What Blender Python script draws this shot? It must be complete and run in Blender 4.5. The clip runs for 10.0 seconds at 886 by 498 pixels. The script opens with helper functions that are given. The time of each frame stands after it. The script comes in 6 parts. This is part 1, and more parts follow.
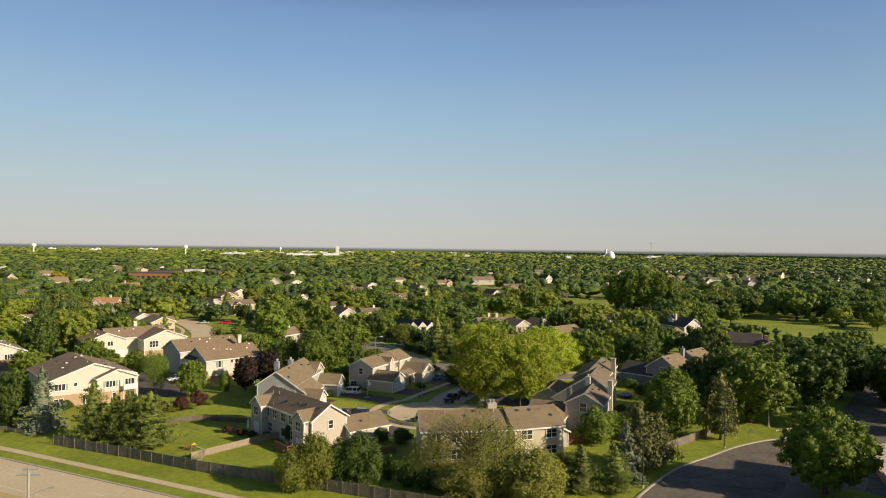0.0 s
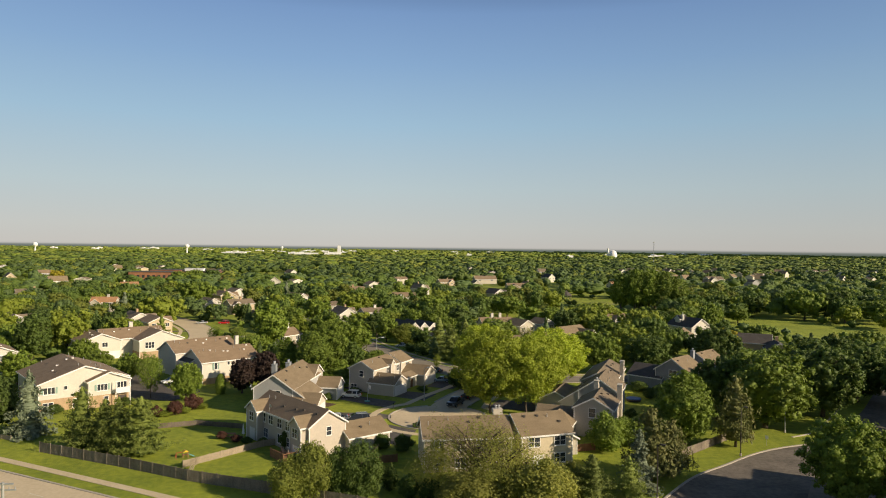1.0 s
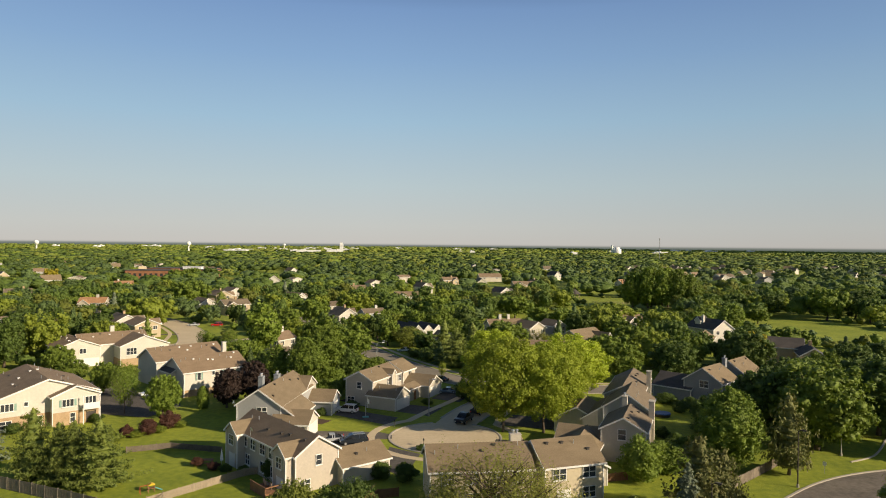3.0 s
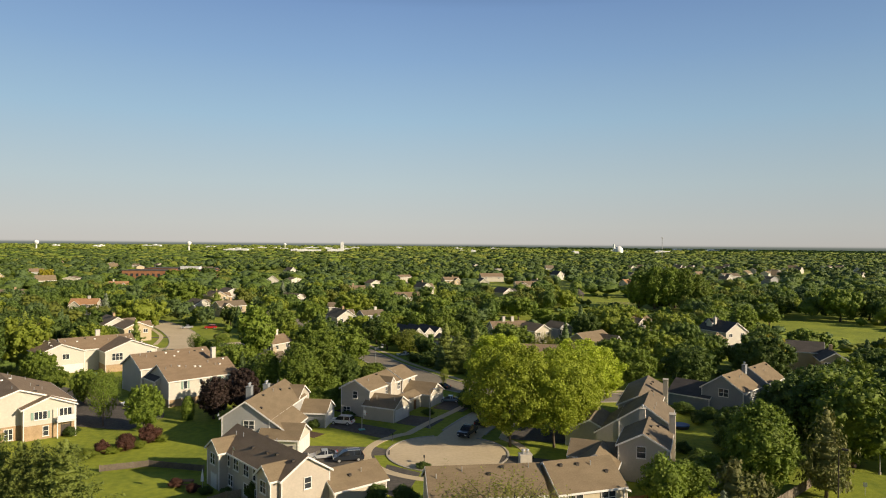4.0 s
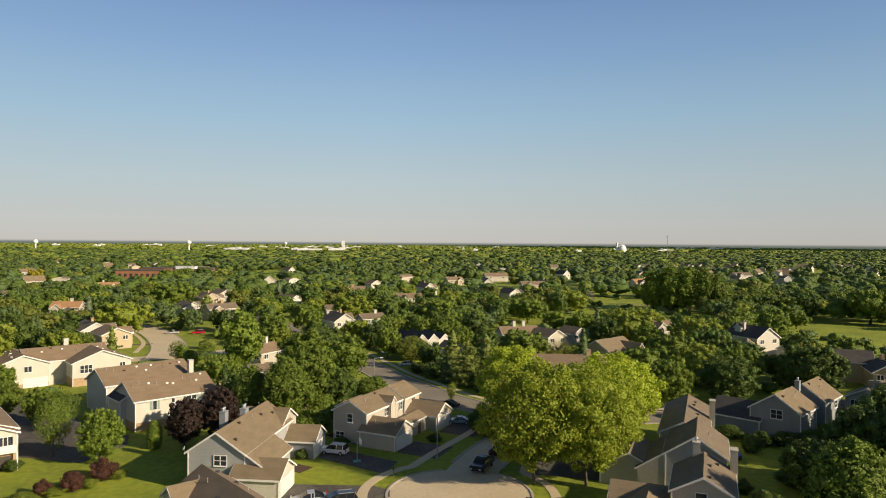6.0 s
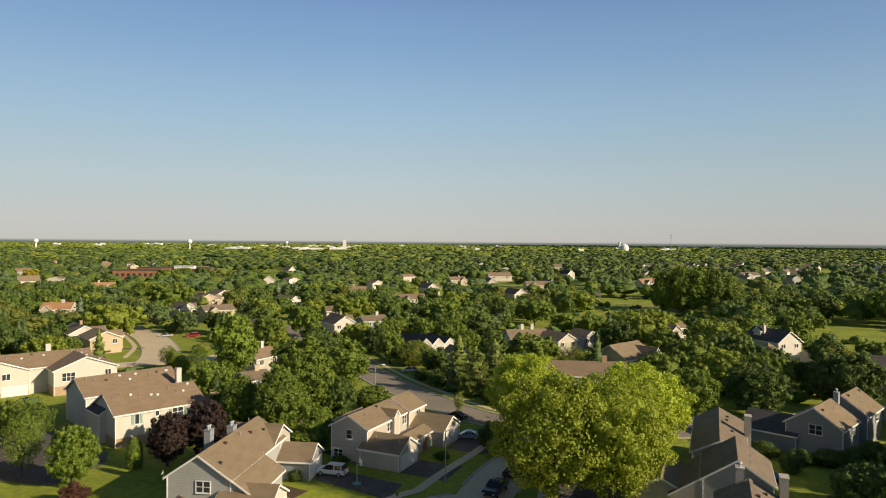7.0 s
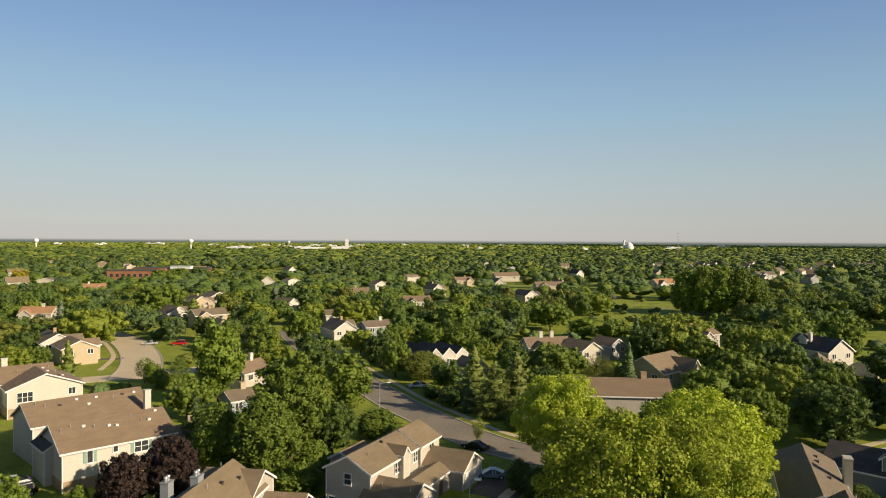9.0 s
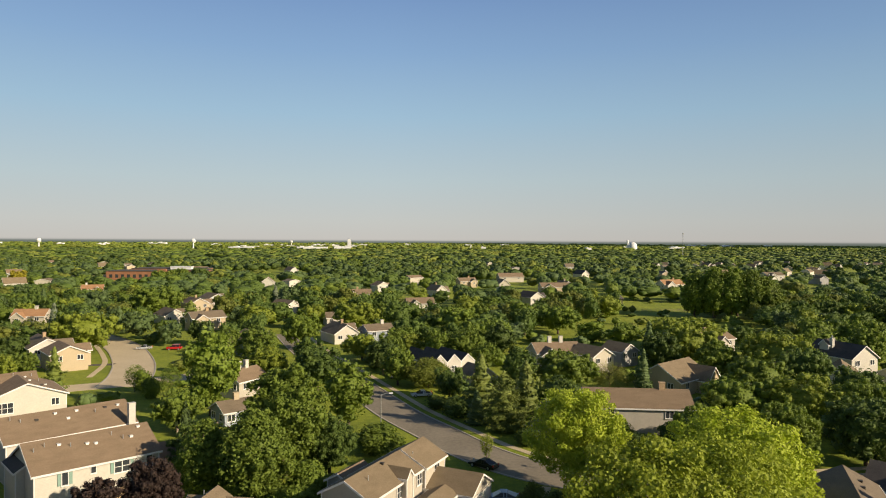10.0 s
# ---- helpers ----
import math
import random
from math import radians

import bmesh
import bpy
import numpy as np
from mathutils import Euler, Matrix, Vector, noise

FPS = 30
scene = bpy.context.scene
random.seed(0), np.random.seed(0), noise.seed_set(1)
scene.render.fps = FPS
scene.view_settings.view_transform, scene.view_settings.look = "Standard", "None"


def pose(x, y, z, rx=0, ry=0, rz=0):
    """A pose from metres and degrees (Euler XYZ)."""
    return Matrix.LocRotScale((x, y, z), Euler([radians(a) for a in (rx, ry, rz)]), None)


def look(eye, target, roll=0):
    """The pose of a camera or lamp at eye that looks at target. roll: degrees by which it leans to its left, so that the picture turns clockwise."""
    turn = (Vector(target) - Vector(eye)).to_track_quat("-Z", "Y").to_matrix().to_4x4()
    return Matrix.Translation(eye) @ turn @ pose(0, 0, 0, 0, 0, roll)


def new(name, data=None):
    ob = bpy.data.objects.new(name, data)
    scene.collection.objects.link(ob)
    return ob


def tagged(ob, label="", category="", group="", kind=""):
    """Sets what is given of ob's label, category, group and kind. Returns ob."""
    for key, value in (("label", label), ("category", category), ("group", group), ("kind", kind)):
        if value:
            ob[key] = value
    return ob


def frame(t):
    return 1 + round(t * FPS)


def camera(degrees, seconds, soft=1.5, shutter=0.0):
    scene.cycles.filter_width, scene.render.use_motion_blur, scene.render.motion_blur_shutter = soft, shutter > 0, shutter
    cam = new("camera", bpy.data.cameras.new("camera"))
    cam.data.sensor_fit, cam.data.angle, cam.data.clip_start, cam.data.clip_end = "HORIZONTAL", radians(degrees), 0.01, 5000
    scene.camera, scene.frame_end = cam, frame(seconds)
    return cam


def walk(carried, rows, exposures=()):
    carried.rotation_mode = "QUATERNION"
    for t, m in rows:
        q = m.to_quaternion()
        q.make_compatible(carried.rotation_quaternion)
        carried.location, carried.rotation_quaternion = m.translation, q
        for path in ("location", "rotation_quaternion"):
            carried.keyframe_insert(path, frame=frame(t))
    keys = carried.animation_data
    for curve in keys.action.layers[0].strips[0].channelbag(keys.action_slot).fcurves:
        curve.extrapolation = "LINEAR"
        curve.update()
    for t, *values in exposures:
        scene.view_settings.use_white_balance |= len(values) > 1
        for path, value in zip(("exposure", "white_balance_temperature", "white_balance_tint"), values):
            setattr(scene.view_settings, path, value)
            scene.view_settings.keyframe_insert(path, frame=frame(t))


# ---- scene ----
cam = camera(66.0, 10.0, soft=1.05)
PATH = [
    (0, (-0.038, -2.695, 34.395), (0.103, -0.7, 34.397), 0.7),
    (0.5, (0.0, -0.315, 34.265), (0.14, 1.681, 34.265), 0.8),
    (1, (0.07, 2.473, 34.339), (0.206, 4.468, 34.338), 0.7),
    (1.5, (0.16, 6.006, 34.417), (0.295, 8.002, 34.413), 0.7),
    (2, (0.151, 9.905, 34.48), (0.283, 11.901, 34.474), 0.6),
    (2.5, (0.176, 14.051, 34.503), (0.306, 16.047, 34.495), 0.6),
    (4, (0.854, 28.03, 34.596), (0.979, 30.026, 34.584), 0.5),
    (4.5, (0.839, 32.765, 34.558), (0.964, 34.761, 34.546), 0.5),
    (5, (0.877, 37.571, 34.608), (1.001, 39.568, 34.593), 0.4),
    (5.5, (0.908, 42.357, 34.548), (1.031, 44.353, 34.533), 0.4),
    (7, (0.359, 57.766, 34.619), (0.476, 59.763, 34.601), 0.4),
    (7.5, (0.191, 63.036, 34.527), (0.308, 65.032, 34.508), 0.4),
    (8, (0.024, 68.386, 34.624), (0.139, 70.383, 34.604), 0.3),
    (8.5, (-0.29, 73.838, 34.609), (-0.176, 75.835, 34.588), 0.3),
    (8.8, (-0.603, 77.006, 34.536), (-0.489, 79.002, 34.516), 0.3),
    (9, (-0.749, 78.813, 34.564), (-0.639, 80.809, 34.543), 0.3),
    (9.5, (-0.931, 82.897, 34.73), (-0.824, 84.894, 34.709), 0.3),
    (10, (-0.804, 86.869, 34.977), (-0.702, 88.866, 34.955), 0.3),
]
walk(cam, [(t, look(eye, target, roll)) for t, eye, target, roll in PATH])

# ---- sky, sun ----
SUN_AZ, SUN_EL = 119.5, 22.5   # clockwise from +y; degrees
world = bpy.data.worlds.new("world")
scene.world = world
world.use_nodes = True
wn, wl = world.node_tree.nodes, world.node_tree.links
sky = wn.new("ShaderNodeTexSky")
sky.sky_type = "NISHITA"
sky.sun_disc = False
sky.sun_elevation, sky.sun_rotation = radians(SUN_EL), radians(SUN_AZ)
sky.air_density, sky.dust_density, sky.ozone_density, sky.altitude = 1.0, 0.6, 2.2, 0
wl.new(sky.outputs[0], wn["Background"].inputs[0])
wn["Background"].inputs[1].default_value = 0.064

sun = new("sun", bpy.data.lights.new("sun", "SUN"))
sun.data.energy, sun.data.angle, sun.data.color = 5.0, radians(0.6), (1.0, 0.83, 0.60)
sd = Vector((math.sin(radians(SUN_AZ)) * math.cos(radians(SUN_EL)), math.cos(radians(SUN_AZ)) * math.cos(radians(SUN_EL)), math.sin(radians(SUN_EL))))
sun.matrix_basis = look(sd * 200, (0, 0, 0))
scene.view_settings.exposure = 0.3
scene.view_settings.use_white_balance = True
scene.view_settings.white_balance_temperature, scene.view_settings.white_balance_tint = 6600, 10

# ---- materials ----


def material(name, c1, c2, rough=0.8, scale=0.5, bump=0.0, bump_scale=8.0, metal=0.0, vary=0.0, fine=None, translucent=0.0, stretch=(1, 1, 1), world_space=False):
    """Two-scale noise between two colours, with relief and a per-object shift of value."""
    m = bpy.data.materials.new(name)
    m.use_nodes = True
    n, l = m.node_tree.nodes, m.node_tree.links
    p = n["Principled BSDF"]
    p.inputs["Roughness"].default_value, p.inputs["Metallic"].default_value = rough, metal
    tc = n.new("ShaderNodeTexCoord")
    mp = n.new("ShaderNodeMapping")
    mp.inputs["Scale"].default_value = stretch
    if world_space:
        geo = n.new("ShaderNodeNewGeometry")
        l.new(geo.outputs["Position"], mp.inputs[0])
    else:
        l.new(tc.outputs["Object"], mp.inputs[0])
    a = n.new("ShaderNodeTexNoise")
    a.inputs["Scale"].default_value, a.inputs["Detail"].default_value = scale, 5
    b = n.new("ShaderNodeTexNoise")
    b.inputs["Scale"].default_value, b.inputs["Detail"].default_value = fine or scale * 9, 3
    l.new(mp.outputs[0], a.inputs["Vector"])
    l.new(mp.outputs[0], b.inputs["Vector"])
    add = n.new("ShaderNodeMath")
    add.operation = "MULTIPLY_ADD"
    add.inputs[1].default_value = 0.5
    l.new(b.outputs[0], add.inputs[0])
    half = n.new("ShaderNodeMath")
    half.operation = "MULTIPLY"
    half.inputs[1].default_value = 0.5
    l.new(a.outputs[0], half.inputs[0])
    l.new(half.outputs[0], add.inputs[2])
    ramp = n.new("ShaderNodeValToRGB")
    ramp.color_ramp.elements[0].position, ramp.color_ramp.elements[1].position = 0.36, 0.64
    ramp.color_ramp.elements[0].color, ramp.color_ramp.elements[1].color = (*c1, 1), (*c2, 1)
    l.new(add.outputs[0], ramp.inputs[0])
    col = ramp.outputs[0]
    if vary:
        info = n.new("ShaderNodeObjectInfo")
        isl = n.new("ShaderNodeNewGeometry")
        mix = n.new("ShaderNodeMath")
        mix.operation = "MULTIPLY_ADD"
        mix.inputs[1].default_value = 0.35
        l.new(isl.outputs["Random Per Island"], mix.inputs[0])
        l.new(info.outputs["Random"], mix.inputs[2])
        mr = n.new("ShaderNodeMapRange")
        mr.inputs["From Max"].default_value = 1.35
        mr.inputs["To Min"].default_value, mr.inputs["To Max"].default_value = 1 - vary, 1 + vary
        l.new(mix.outputs[0], mr.inputs[0])
        hsv = n.new("ShaderNodeHueSaturation")
        l.new(mr.outputs[0], hsv.inputs["Value"])
        l.new(col, hsv.inputs["Color"])
        col = hsv.outputs[0]
    l.new(col, p.inputs["Base Color"])
    if bump:
        bn = n.new("ShaderNodeTexNoise")
        bn.inputs["Scale"].default_value, bn.inputs["Detail"].default_value = bump_scale, 4
        l.new(mp.outputs[0], bn.inputs["Vector"])
        bp = n.new("ShaderNodeBump")
        bp.inputs["Strength"].default_value, bp.inputs["Distance"].default_value = bump, 0.1
        l.new(bn.outputs[0], bp.inputs["Height"])
        l.new(bp.outputs[0], p.inputs["Normal"])
    if translucent:
        t = n.new("ShaderNodeBsdfTranslucent")
        l.new(col, t.inputs["Color"])
        mx = n.new("ShaderNodeMixShader")
        mx.inputs[0].default_value = translucent
        l.new(p.outputs[0], mx.inputs[1])
        l.new(t.outputs[0], mx.inputs[2])
        l.new(mx.outputs[0], n["Material Output"].inputs[0])
    return m


def leaf(name, c1, c2, vary=0.22, trans=0.30):
    """Foliage: relief of leaves and of whole sprays, tone that changes from clump to clump."""
    m = material(name, c1, c2, rough=0.7, scale=0.35, fine=2.6, vary=vary, translucent=trans)
    n, l = m.node_tree.nodes, m.node_tree.links
    tc = n.new("ShaderNodeTexCoord")
    vo = n.new("ShaderNodeTexVoronoi")
    vo.inputs["Scale"].default_value = 4.5
    no = n.new("ShaderNodeTexNoise")
    no.inputs["Scale"].default_value, no.inputs["Detail"].default_value, no.inputs["Roughness"].default_value = 1.3, 4, 0.62
    l.new(tc.outputs["Object"], vo.inputs["Vector"])
    l.new(tc.outputs["Object"], no.inputs["Vector"])
    mx = n.new("ShaderNodeMath")
    mx.operation = "MULTIPLY_ADD"
    mx.inputs[1].default_value = 0.16
    l.new(vo.outputs["Distance"], mx.inputs[0])
    l.new(no.outputs[0], mx.inputs[2])
    bp = n.new("ShaderNodeBump")
    bp.inputs["Strength"].default_value, bp.inputs["Distance"].default_value = 0.5, 0.5
    l.new(mx.outputs[0], bp.inputs["Height"])
    l.new(bp.outputs[0], n["Principled BSDF"].inputs["Normal"])
    return m


def siding(name, c, dark=0.86):
    """Lap siding: thin horizontal courses with a little grime."""
    m = material(name, tuple(v * dark for v in c), c, rough=0.65, scale=0.3, fine=3.0)
    n, l = m.node_tree.nodes, m.node_tree.links
    tc = n.new("ShaderNodeTexCoord")
    w = n.new("ShaderNodeTexWave")
    w.wave_type, w.bands_direction, w.wave_profile = "BANDS", "Z", "SAW"
    w.inputs["Scale"].default_value = 1.6
    l.new(tc.outputs["Object"], w.inputs["Vector"])
    bp = n.new("ShaderNodeBump")
    bp.inputs["Strength"].default_value, bp.inputs["Distance"].default_value = 0.5, 0.03
    l.new(w.outputs["Fac"], bp.inputs["Height"])
    l.new(bp.outputs[0], n["Principled BSDF"].inputs["Normal"])
    return m


def shingle(name, c1, c2):
    m = material(name, c1, c2, rough=0.92, scale=0.45, fine=5.0, bump=0.5, bump_scale=6.0, vary=0.06, stretch=(1, 2.2, 2.2))
    return m


LEAVES = {
    "maple": leaf("leaf_maple", (0.128, 0.190, 0.018), (0.198, 0.268, 0.028)),
    "dark": leaf("leaf_dark", (0.072, 0.120, 0.018), (0.120, 0.178, 0.026)),
    "yellow": leaf("leaf_yellowgreen", (0.188, 0.242, 0.020), (0.258, 0.308, 0.031)),
    "locust": leaf("leaf_locust", (0.285, 0.358, 0.022), (0.395, 0.462, 0.036), 0.3, 0.32),
    "spruce": leaf("needle_spruce", (0.062, 0.105, 0.026), (0.102, 0.152, 0.038), 0.2, 0.1),
    "blue": leaf("needle_blue", (0.130, 0.168, 0.098), (0.190, 0.226, 0.138), 0.15, 0.1),
    "plum": leaf("leaf_plum", (0.032, 0.019, 0.014), (0.056, 0.030, 0.020), 0.15, 0.15),
    "red": leaf("leaf_barberry", (0.066, 0.027, 0.018), (0.110, 0.043, 0.024), 0.15, 0.2),
    "pine": leaf("needle_pine", (0.120, 0.165, 0.024), (0.190, 0.226, 0.036), 0.3, 0.15),
    "brown": leaf("needle_brown", (0.125, 0.156, 0.034), (0.210, 0.200, 0.055), 0.3, 0.2),
    "willow": leaf("leaf_willow", (0.225, 0.245, 0.042), (0.315, 0.322, 0.062), 0.25, 0.4),
    "olive": leaf("leaf_olive", (0.150, 0.186, 0.024), (0.236, 0.266, 0.038), 0.25, 0.3),
    "gold": leaf("leaf_gold", (0.33, 0.30, 0.02), (0.45, 0.38, 0.03), 0.15, 0.35),
}
BARK = material("bark", (0.07, 0.05, 0.035), (0.16, 0.125, 0.09), rough=0.95, scale=2, bump=0.6)
LAWN = material("grass", (0.155, 0.205, 0.008), (0.300, 0.338, 0.020), rough=0.95, scale=0.09, fine=0.9, bump=0.9, bump_scale=9, world_space=True)
ASPHALT = material("asphalt", (0.062, 0.055, 0.048), (0.135, 0.118, 0.098), rough=0.9, scale=0.22, fine=1.6, bump=0.3, bump_scale=30, world_space=True)
ASPHALT_EAST = material("asphalt_weathered", (0.105, 0.090, 0.073), (0.205, 0.176, 0.142), rough=0.9, scale=0.25, fine=1.3, bump=0.4, bump_scale=20, world_space=True)
# sunlight on asphalt, put into a paler tan colour
ASPHALT_SUNLIT = material("asphalt_sunlit", (0.155, 0.130, 0.100), (0.255, 0.215, 0.166), rough=0.9, scale=0.10, fine=1.1, bump=0.3, bump_scale=30, world_space=True)
CONCRETE = material("concrete_street", (0.530, 0.426, 0.272), (0.640, 0.528, 0.352), rough=0.9, scale=0.12, fine=1.6, bump=0.2, bump_scale=20, world_space=True)
# grey street concrete, with the tree shade on it darkened into the colour
CONCRETE_GREY_SHADED = material("concrete_street_grey_shaded", (0.195, 0.166, 0.122), (0.285, 0.245, 0.184), rough=0.9, scale=0.12, fine=1.6, bump=0.2, bump_scale=20, world_space=True)
WALKWAY = material("concrete_walk", (0.520, 0.420, 0.262), (0.625, 0.515, 0.340), rough=0.9, scale=0.4, fine=3.0, world_space=True)
KERB = material("concrete_kerb", (0.38, 0.34, 0.28), (0.48, 0.43, 0.36), rough=0.9, scale=0.8, world_space=True)
MULCH = material("mulch", (0.06, 0.035, 0.02), (0.11, 0.065, 0.04), rough=0.95, scale=1.5, bump=0.8, world_space=True)
SIDE = {
    "grey": siding("siding_grey", (0.40, 0.40, 0.40)),
    "taupe": siding("siding_taupe", (0.50, 0.46, 0.39)),
    "cream": siding("siding_cream", (0.55, 0.50, 0.41)),
    "white": siding("siding_white", (0.62, 0.585, 0.51)),
    "tan": siding("siding_tan", (0.52, 0.42, 0.28)),
    "sand": siding("siding_sand", (0.60, 0.515, 0.36)),
    "oat": siding("siding_oat", (0.525, 0.465, 0.390)),
    "blue": siding("siding_blue", (0.36, 0.41, 0.47)),
    "slate": siding("siding_slate", (0.27, 0.29, 0.31)),
}
ROOF = {
    "tan": shingle("shingle_tan", (0.178, 0.132, 0.078), (0.250, 0.192, 0.120)),
    "brown": shingle("shingle_brown", (0.192, 0.134, 0.082), (0.266, 0.194, 0.124)),
    "dark": shingle("shingle_dark", (0.055, 0.048, 0.044), (0.095, 0.083, 0.074)),
    "grey": shingle("shingle_grey", (0.145, 0.112, 0.074), (0.210, 0.165, 0.112)),
    "orange": shingle("shingle_orange", (0.32, 0.17, 0.08), (0.42, 0.24, 0.12)),
}
BRICK = material("brick_tan", (0.34, 0.235, 0.135), (0.48, 0.345, 0.21), rough=0.9, scale=1.2, fine=7.0, bump=0.4, bump_scale=14)
BRICK_RED = material("brick_red", (0.25, 0.110, 0.058), (0.35, 0.165, 0.090), rough=0.9, scale=0.4, fine=4.0, bump=0.4, bump_scale=10)
TRIM = material("trim_white", (0.74, 0.72, 0.68), (0.82, 0.80, 0.77), rough=0.5, scale=0.7)
DOORW = material("door_white", (0.70, 0.68, 0.63), (0.80, 0.78, 0.74), rough=0.5, scale=0.7)
METAL = material("galvanised", (0.45, 0.46, 0.47), (0.62, 0.62, 0.62), rough=0.45, metal=0.7, scale=1.5)
POLE = material("pole_grey", (0.34, 0.35, 0.35), (0.48, 0.48, 0.47), rough=0.5, metal=0.4, scale=1.0)
POLE_DARK = material("pole_bronze", (0.035, 0.028, 0.022), (0.06, 0.05, 0.04), rough=0.6, scale=1.0)
WOOD = material("fence_weathered", (0.130, 0.105, 0.082), (0.225, 0.185, 0.145), rough=0.9, scale=0.8, fine=6, vary=0.2)
WOOD_DARK = material("fence_brown", (0.175, 0.146, 0.112), (0.290, 0.245, 0.192), rough=0.9, scale=0.8, fine=6, vary=0.2)
WOOD_LIGHT = material("fence_pale", (0.27, 0.22, 0.155), (0.39, 0.32, 0.23), rough=0.85, scale=0.8, fine=6, vary=0.15)
CEDAR = material("cedar", (0.20, 0.095, 0.045), (0.30, 0.155, 0.08), rough=0.85, scale=0.8, fine=6)
SHUTTER = material("shutter_green", (0.20, 0.32, 0.27), (0.26, 0.39, 0.33), rough=0.6, scale=0.8)
WHITE = material("white_paint", (0.74, 0.74, 0.73), (0.82, 0.82, 0.81), rough=0.4, scale=0.2)
BLACK = material("black_rubber", (0.012, 0.012, 0.012), (0.025, 0.025, 0.025), rough=0.8, scale=2)
TEAL = material("teal_plastic", (0.10, 0.34, 0.33), (0.14, 0.42, 0.40), rough=0.5, scale=2)
BLUE = material("blue_tarp", (0.012, 0.05, 0.18), (0.02, 0.08, 0.25), rough=0.5, scale=2)
YELLOW = material("yellow_plastic", (0.62, 0.42, 0.02), (0.74, 0.52, 0.04), rough=0.5, scale=2)
REDP = material("red_paint", (0.42, 0.02, 0.015), (0.52, 0.035, 0.02), rough=0.4, scale=2)
LINE = material("road_paint", (0.60, 0.55, 0.42), (0.70, 0.66, 0.54), rough=0.8, scale=2)
LINE_Y = material("road_paint_yellow", (0.44, 0.34, 0.13), (0.52, 0.41, 0.17), rough=0.8, scale=2)
PANE = material("window_glass", (0.030, 0.036, 0.042), (0.055, 0.062, 0.070), rough=0.08, scale=0.3)
CARGLASS = material("car_glass", (0.012, 0.014, 0.016), (0.02, 0.022, 0.025), rough=0.06, scale=0.5)
LAMPGLASS = material("lens_clear", (0.55, 0.55, 0.52), (0.65, 0.65, 0.62), rough=0.2, scale=2)


def paint(name, c):
    m = material(name, tuple(v * 0.94 for v in c), c, rough=0.28, scale=0.6)
    m.node_tree.nodes["Principled BSDF"].inputs["Coat Weight"].default_value = 0.5
    return m


# ---- mesh building ----
class Shape:
    """Collects boxes, prisms and tubes into one mesh."""

    def __init__(self):
        self.v, self.f = [], []

    def poly(self, pts, faces, m=None):
        k = len(self.v)
        self.v += [tuple(m @ Vector(p)) if m else tuple(p) for p in pts]
        self.f += [tuple(k + i for i in f) for f in faces]
        return self

    def box(self, x0, y0, z0, x1, y1, z1, m=None):
        return self.poly([(x0, y0, z0), (x1, y0, z0), (x1, y1, z0), (x0, y1, z0), (x0, y0, z1), (x1, y0, z1), (x1, y1, z1), (x0, y1, z1)],
                         [(0, 3, 2, 1), (4, 5, 6, 7), (0, 1, 5, 4), (1, 2, 6, 5), (2, 3, 7, 6), (3, 0, 4, 7)], m)

    def prism(self, outline, y0, y1, m=None, inset=0.0):
        """An outline in x, z swept from y0 to y1."""
        n = len(outline)
        pts = [(x, y0, z) for x, z in outline] + [(x, y1, z) for x, z in outline]
        return self.poly(pts, [tuple(range(n)), tuple(range(2 * n - 1, n - 1, -1))] + [(i + n, (i + 1) % n + n, (i + 1) % n, i) for i in range(n)], m)

    def tube(self, a, b, ra, rb=None, n=8):
        a, b = Vector(a), Vector(b)
        rb = ra if rb is None else rb
        q = (b - a).to_track_quat("Z", "Y")
        ring = [(math.cos(2 * math.pi * i / n), math.sin(2 * math.pi * i / n)) for i in range(n)]
        pts = [a + q @ Vector((c * ra, s * ra, 0)) for c, s in ring] + [b + q @ Vector((c * rb, s * rb, 0)) for c, s in ring]
        return self.poly(pts, [tuple(range(n - 1, -1, -1)), tuple(range(n, 2 * n))] + [(i, (i + 1) % n, (i + 1) % n + n, i + n) for i in range(n)])

    def mesh(self, name, mat, smooth=False):
        me = bpy.data.meshes.new(name)
        me.from_pydata(self.v, [], self.f)
        me.materials.append(mat)
        if smooth:
            me.shade_smooth()
        me.update()
        return me


def link(name, me, parent=None, m=None, label=""):
    ob = new(name, me)
    if parent:
        ob.parent = parent
    if m is not None:
        ob.matrix_basis = m
    if label:
        ob["label"] = label
    return ob


def part(name, shape, mat, parent, label="", m=None, smooth=False):
    return link(name, shape.mesh(name, mat, smooth), parent, m, label)


def thing(name, x, y, label, category, group="", kind="", z=0.0, turn=0.0):
    ob = new(name)
    ob.matrix_basis = pose(x, y, z, 0, 0, turn)
    ob.empty_display_size = 0.3
    return tagged(ob, label, category, group, kind)


def mesh_np(name, v, q, mat):
    """A mesh of quads from arrays."""
    me = bpy.data.meshes.new(name)
    me.vertices.add(len(v))
    me.vertices.foreach_set("co", np.ascontiguousarray(v, dtype=np.float32).ravel())
    me.loops.add(q.size)
    me.loops.foreach_set("vertex_index", np.ascontiguousarray(q, dtype=np.int32).ravel())
    me.polygons.add(len(q))
    me.polygons.foreach_set("loop_start", np.arange(0, q.size, 4, dtype=np.int32))
    me.materials.append(mat)
    me.update(calc_edges=True)
    me.validate()
    return me


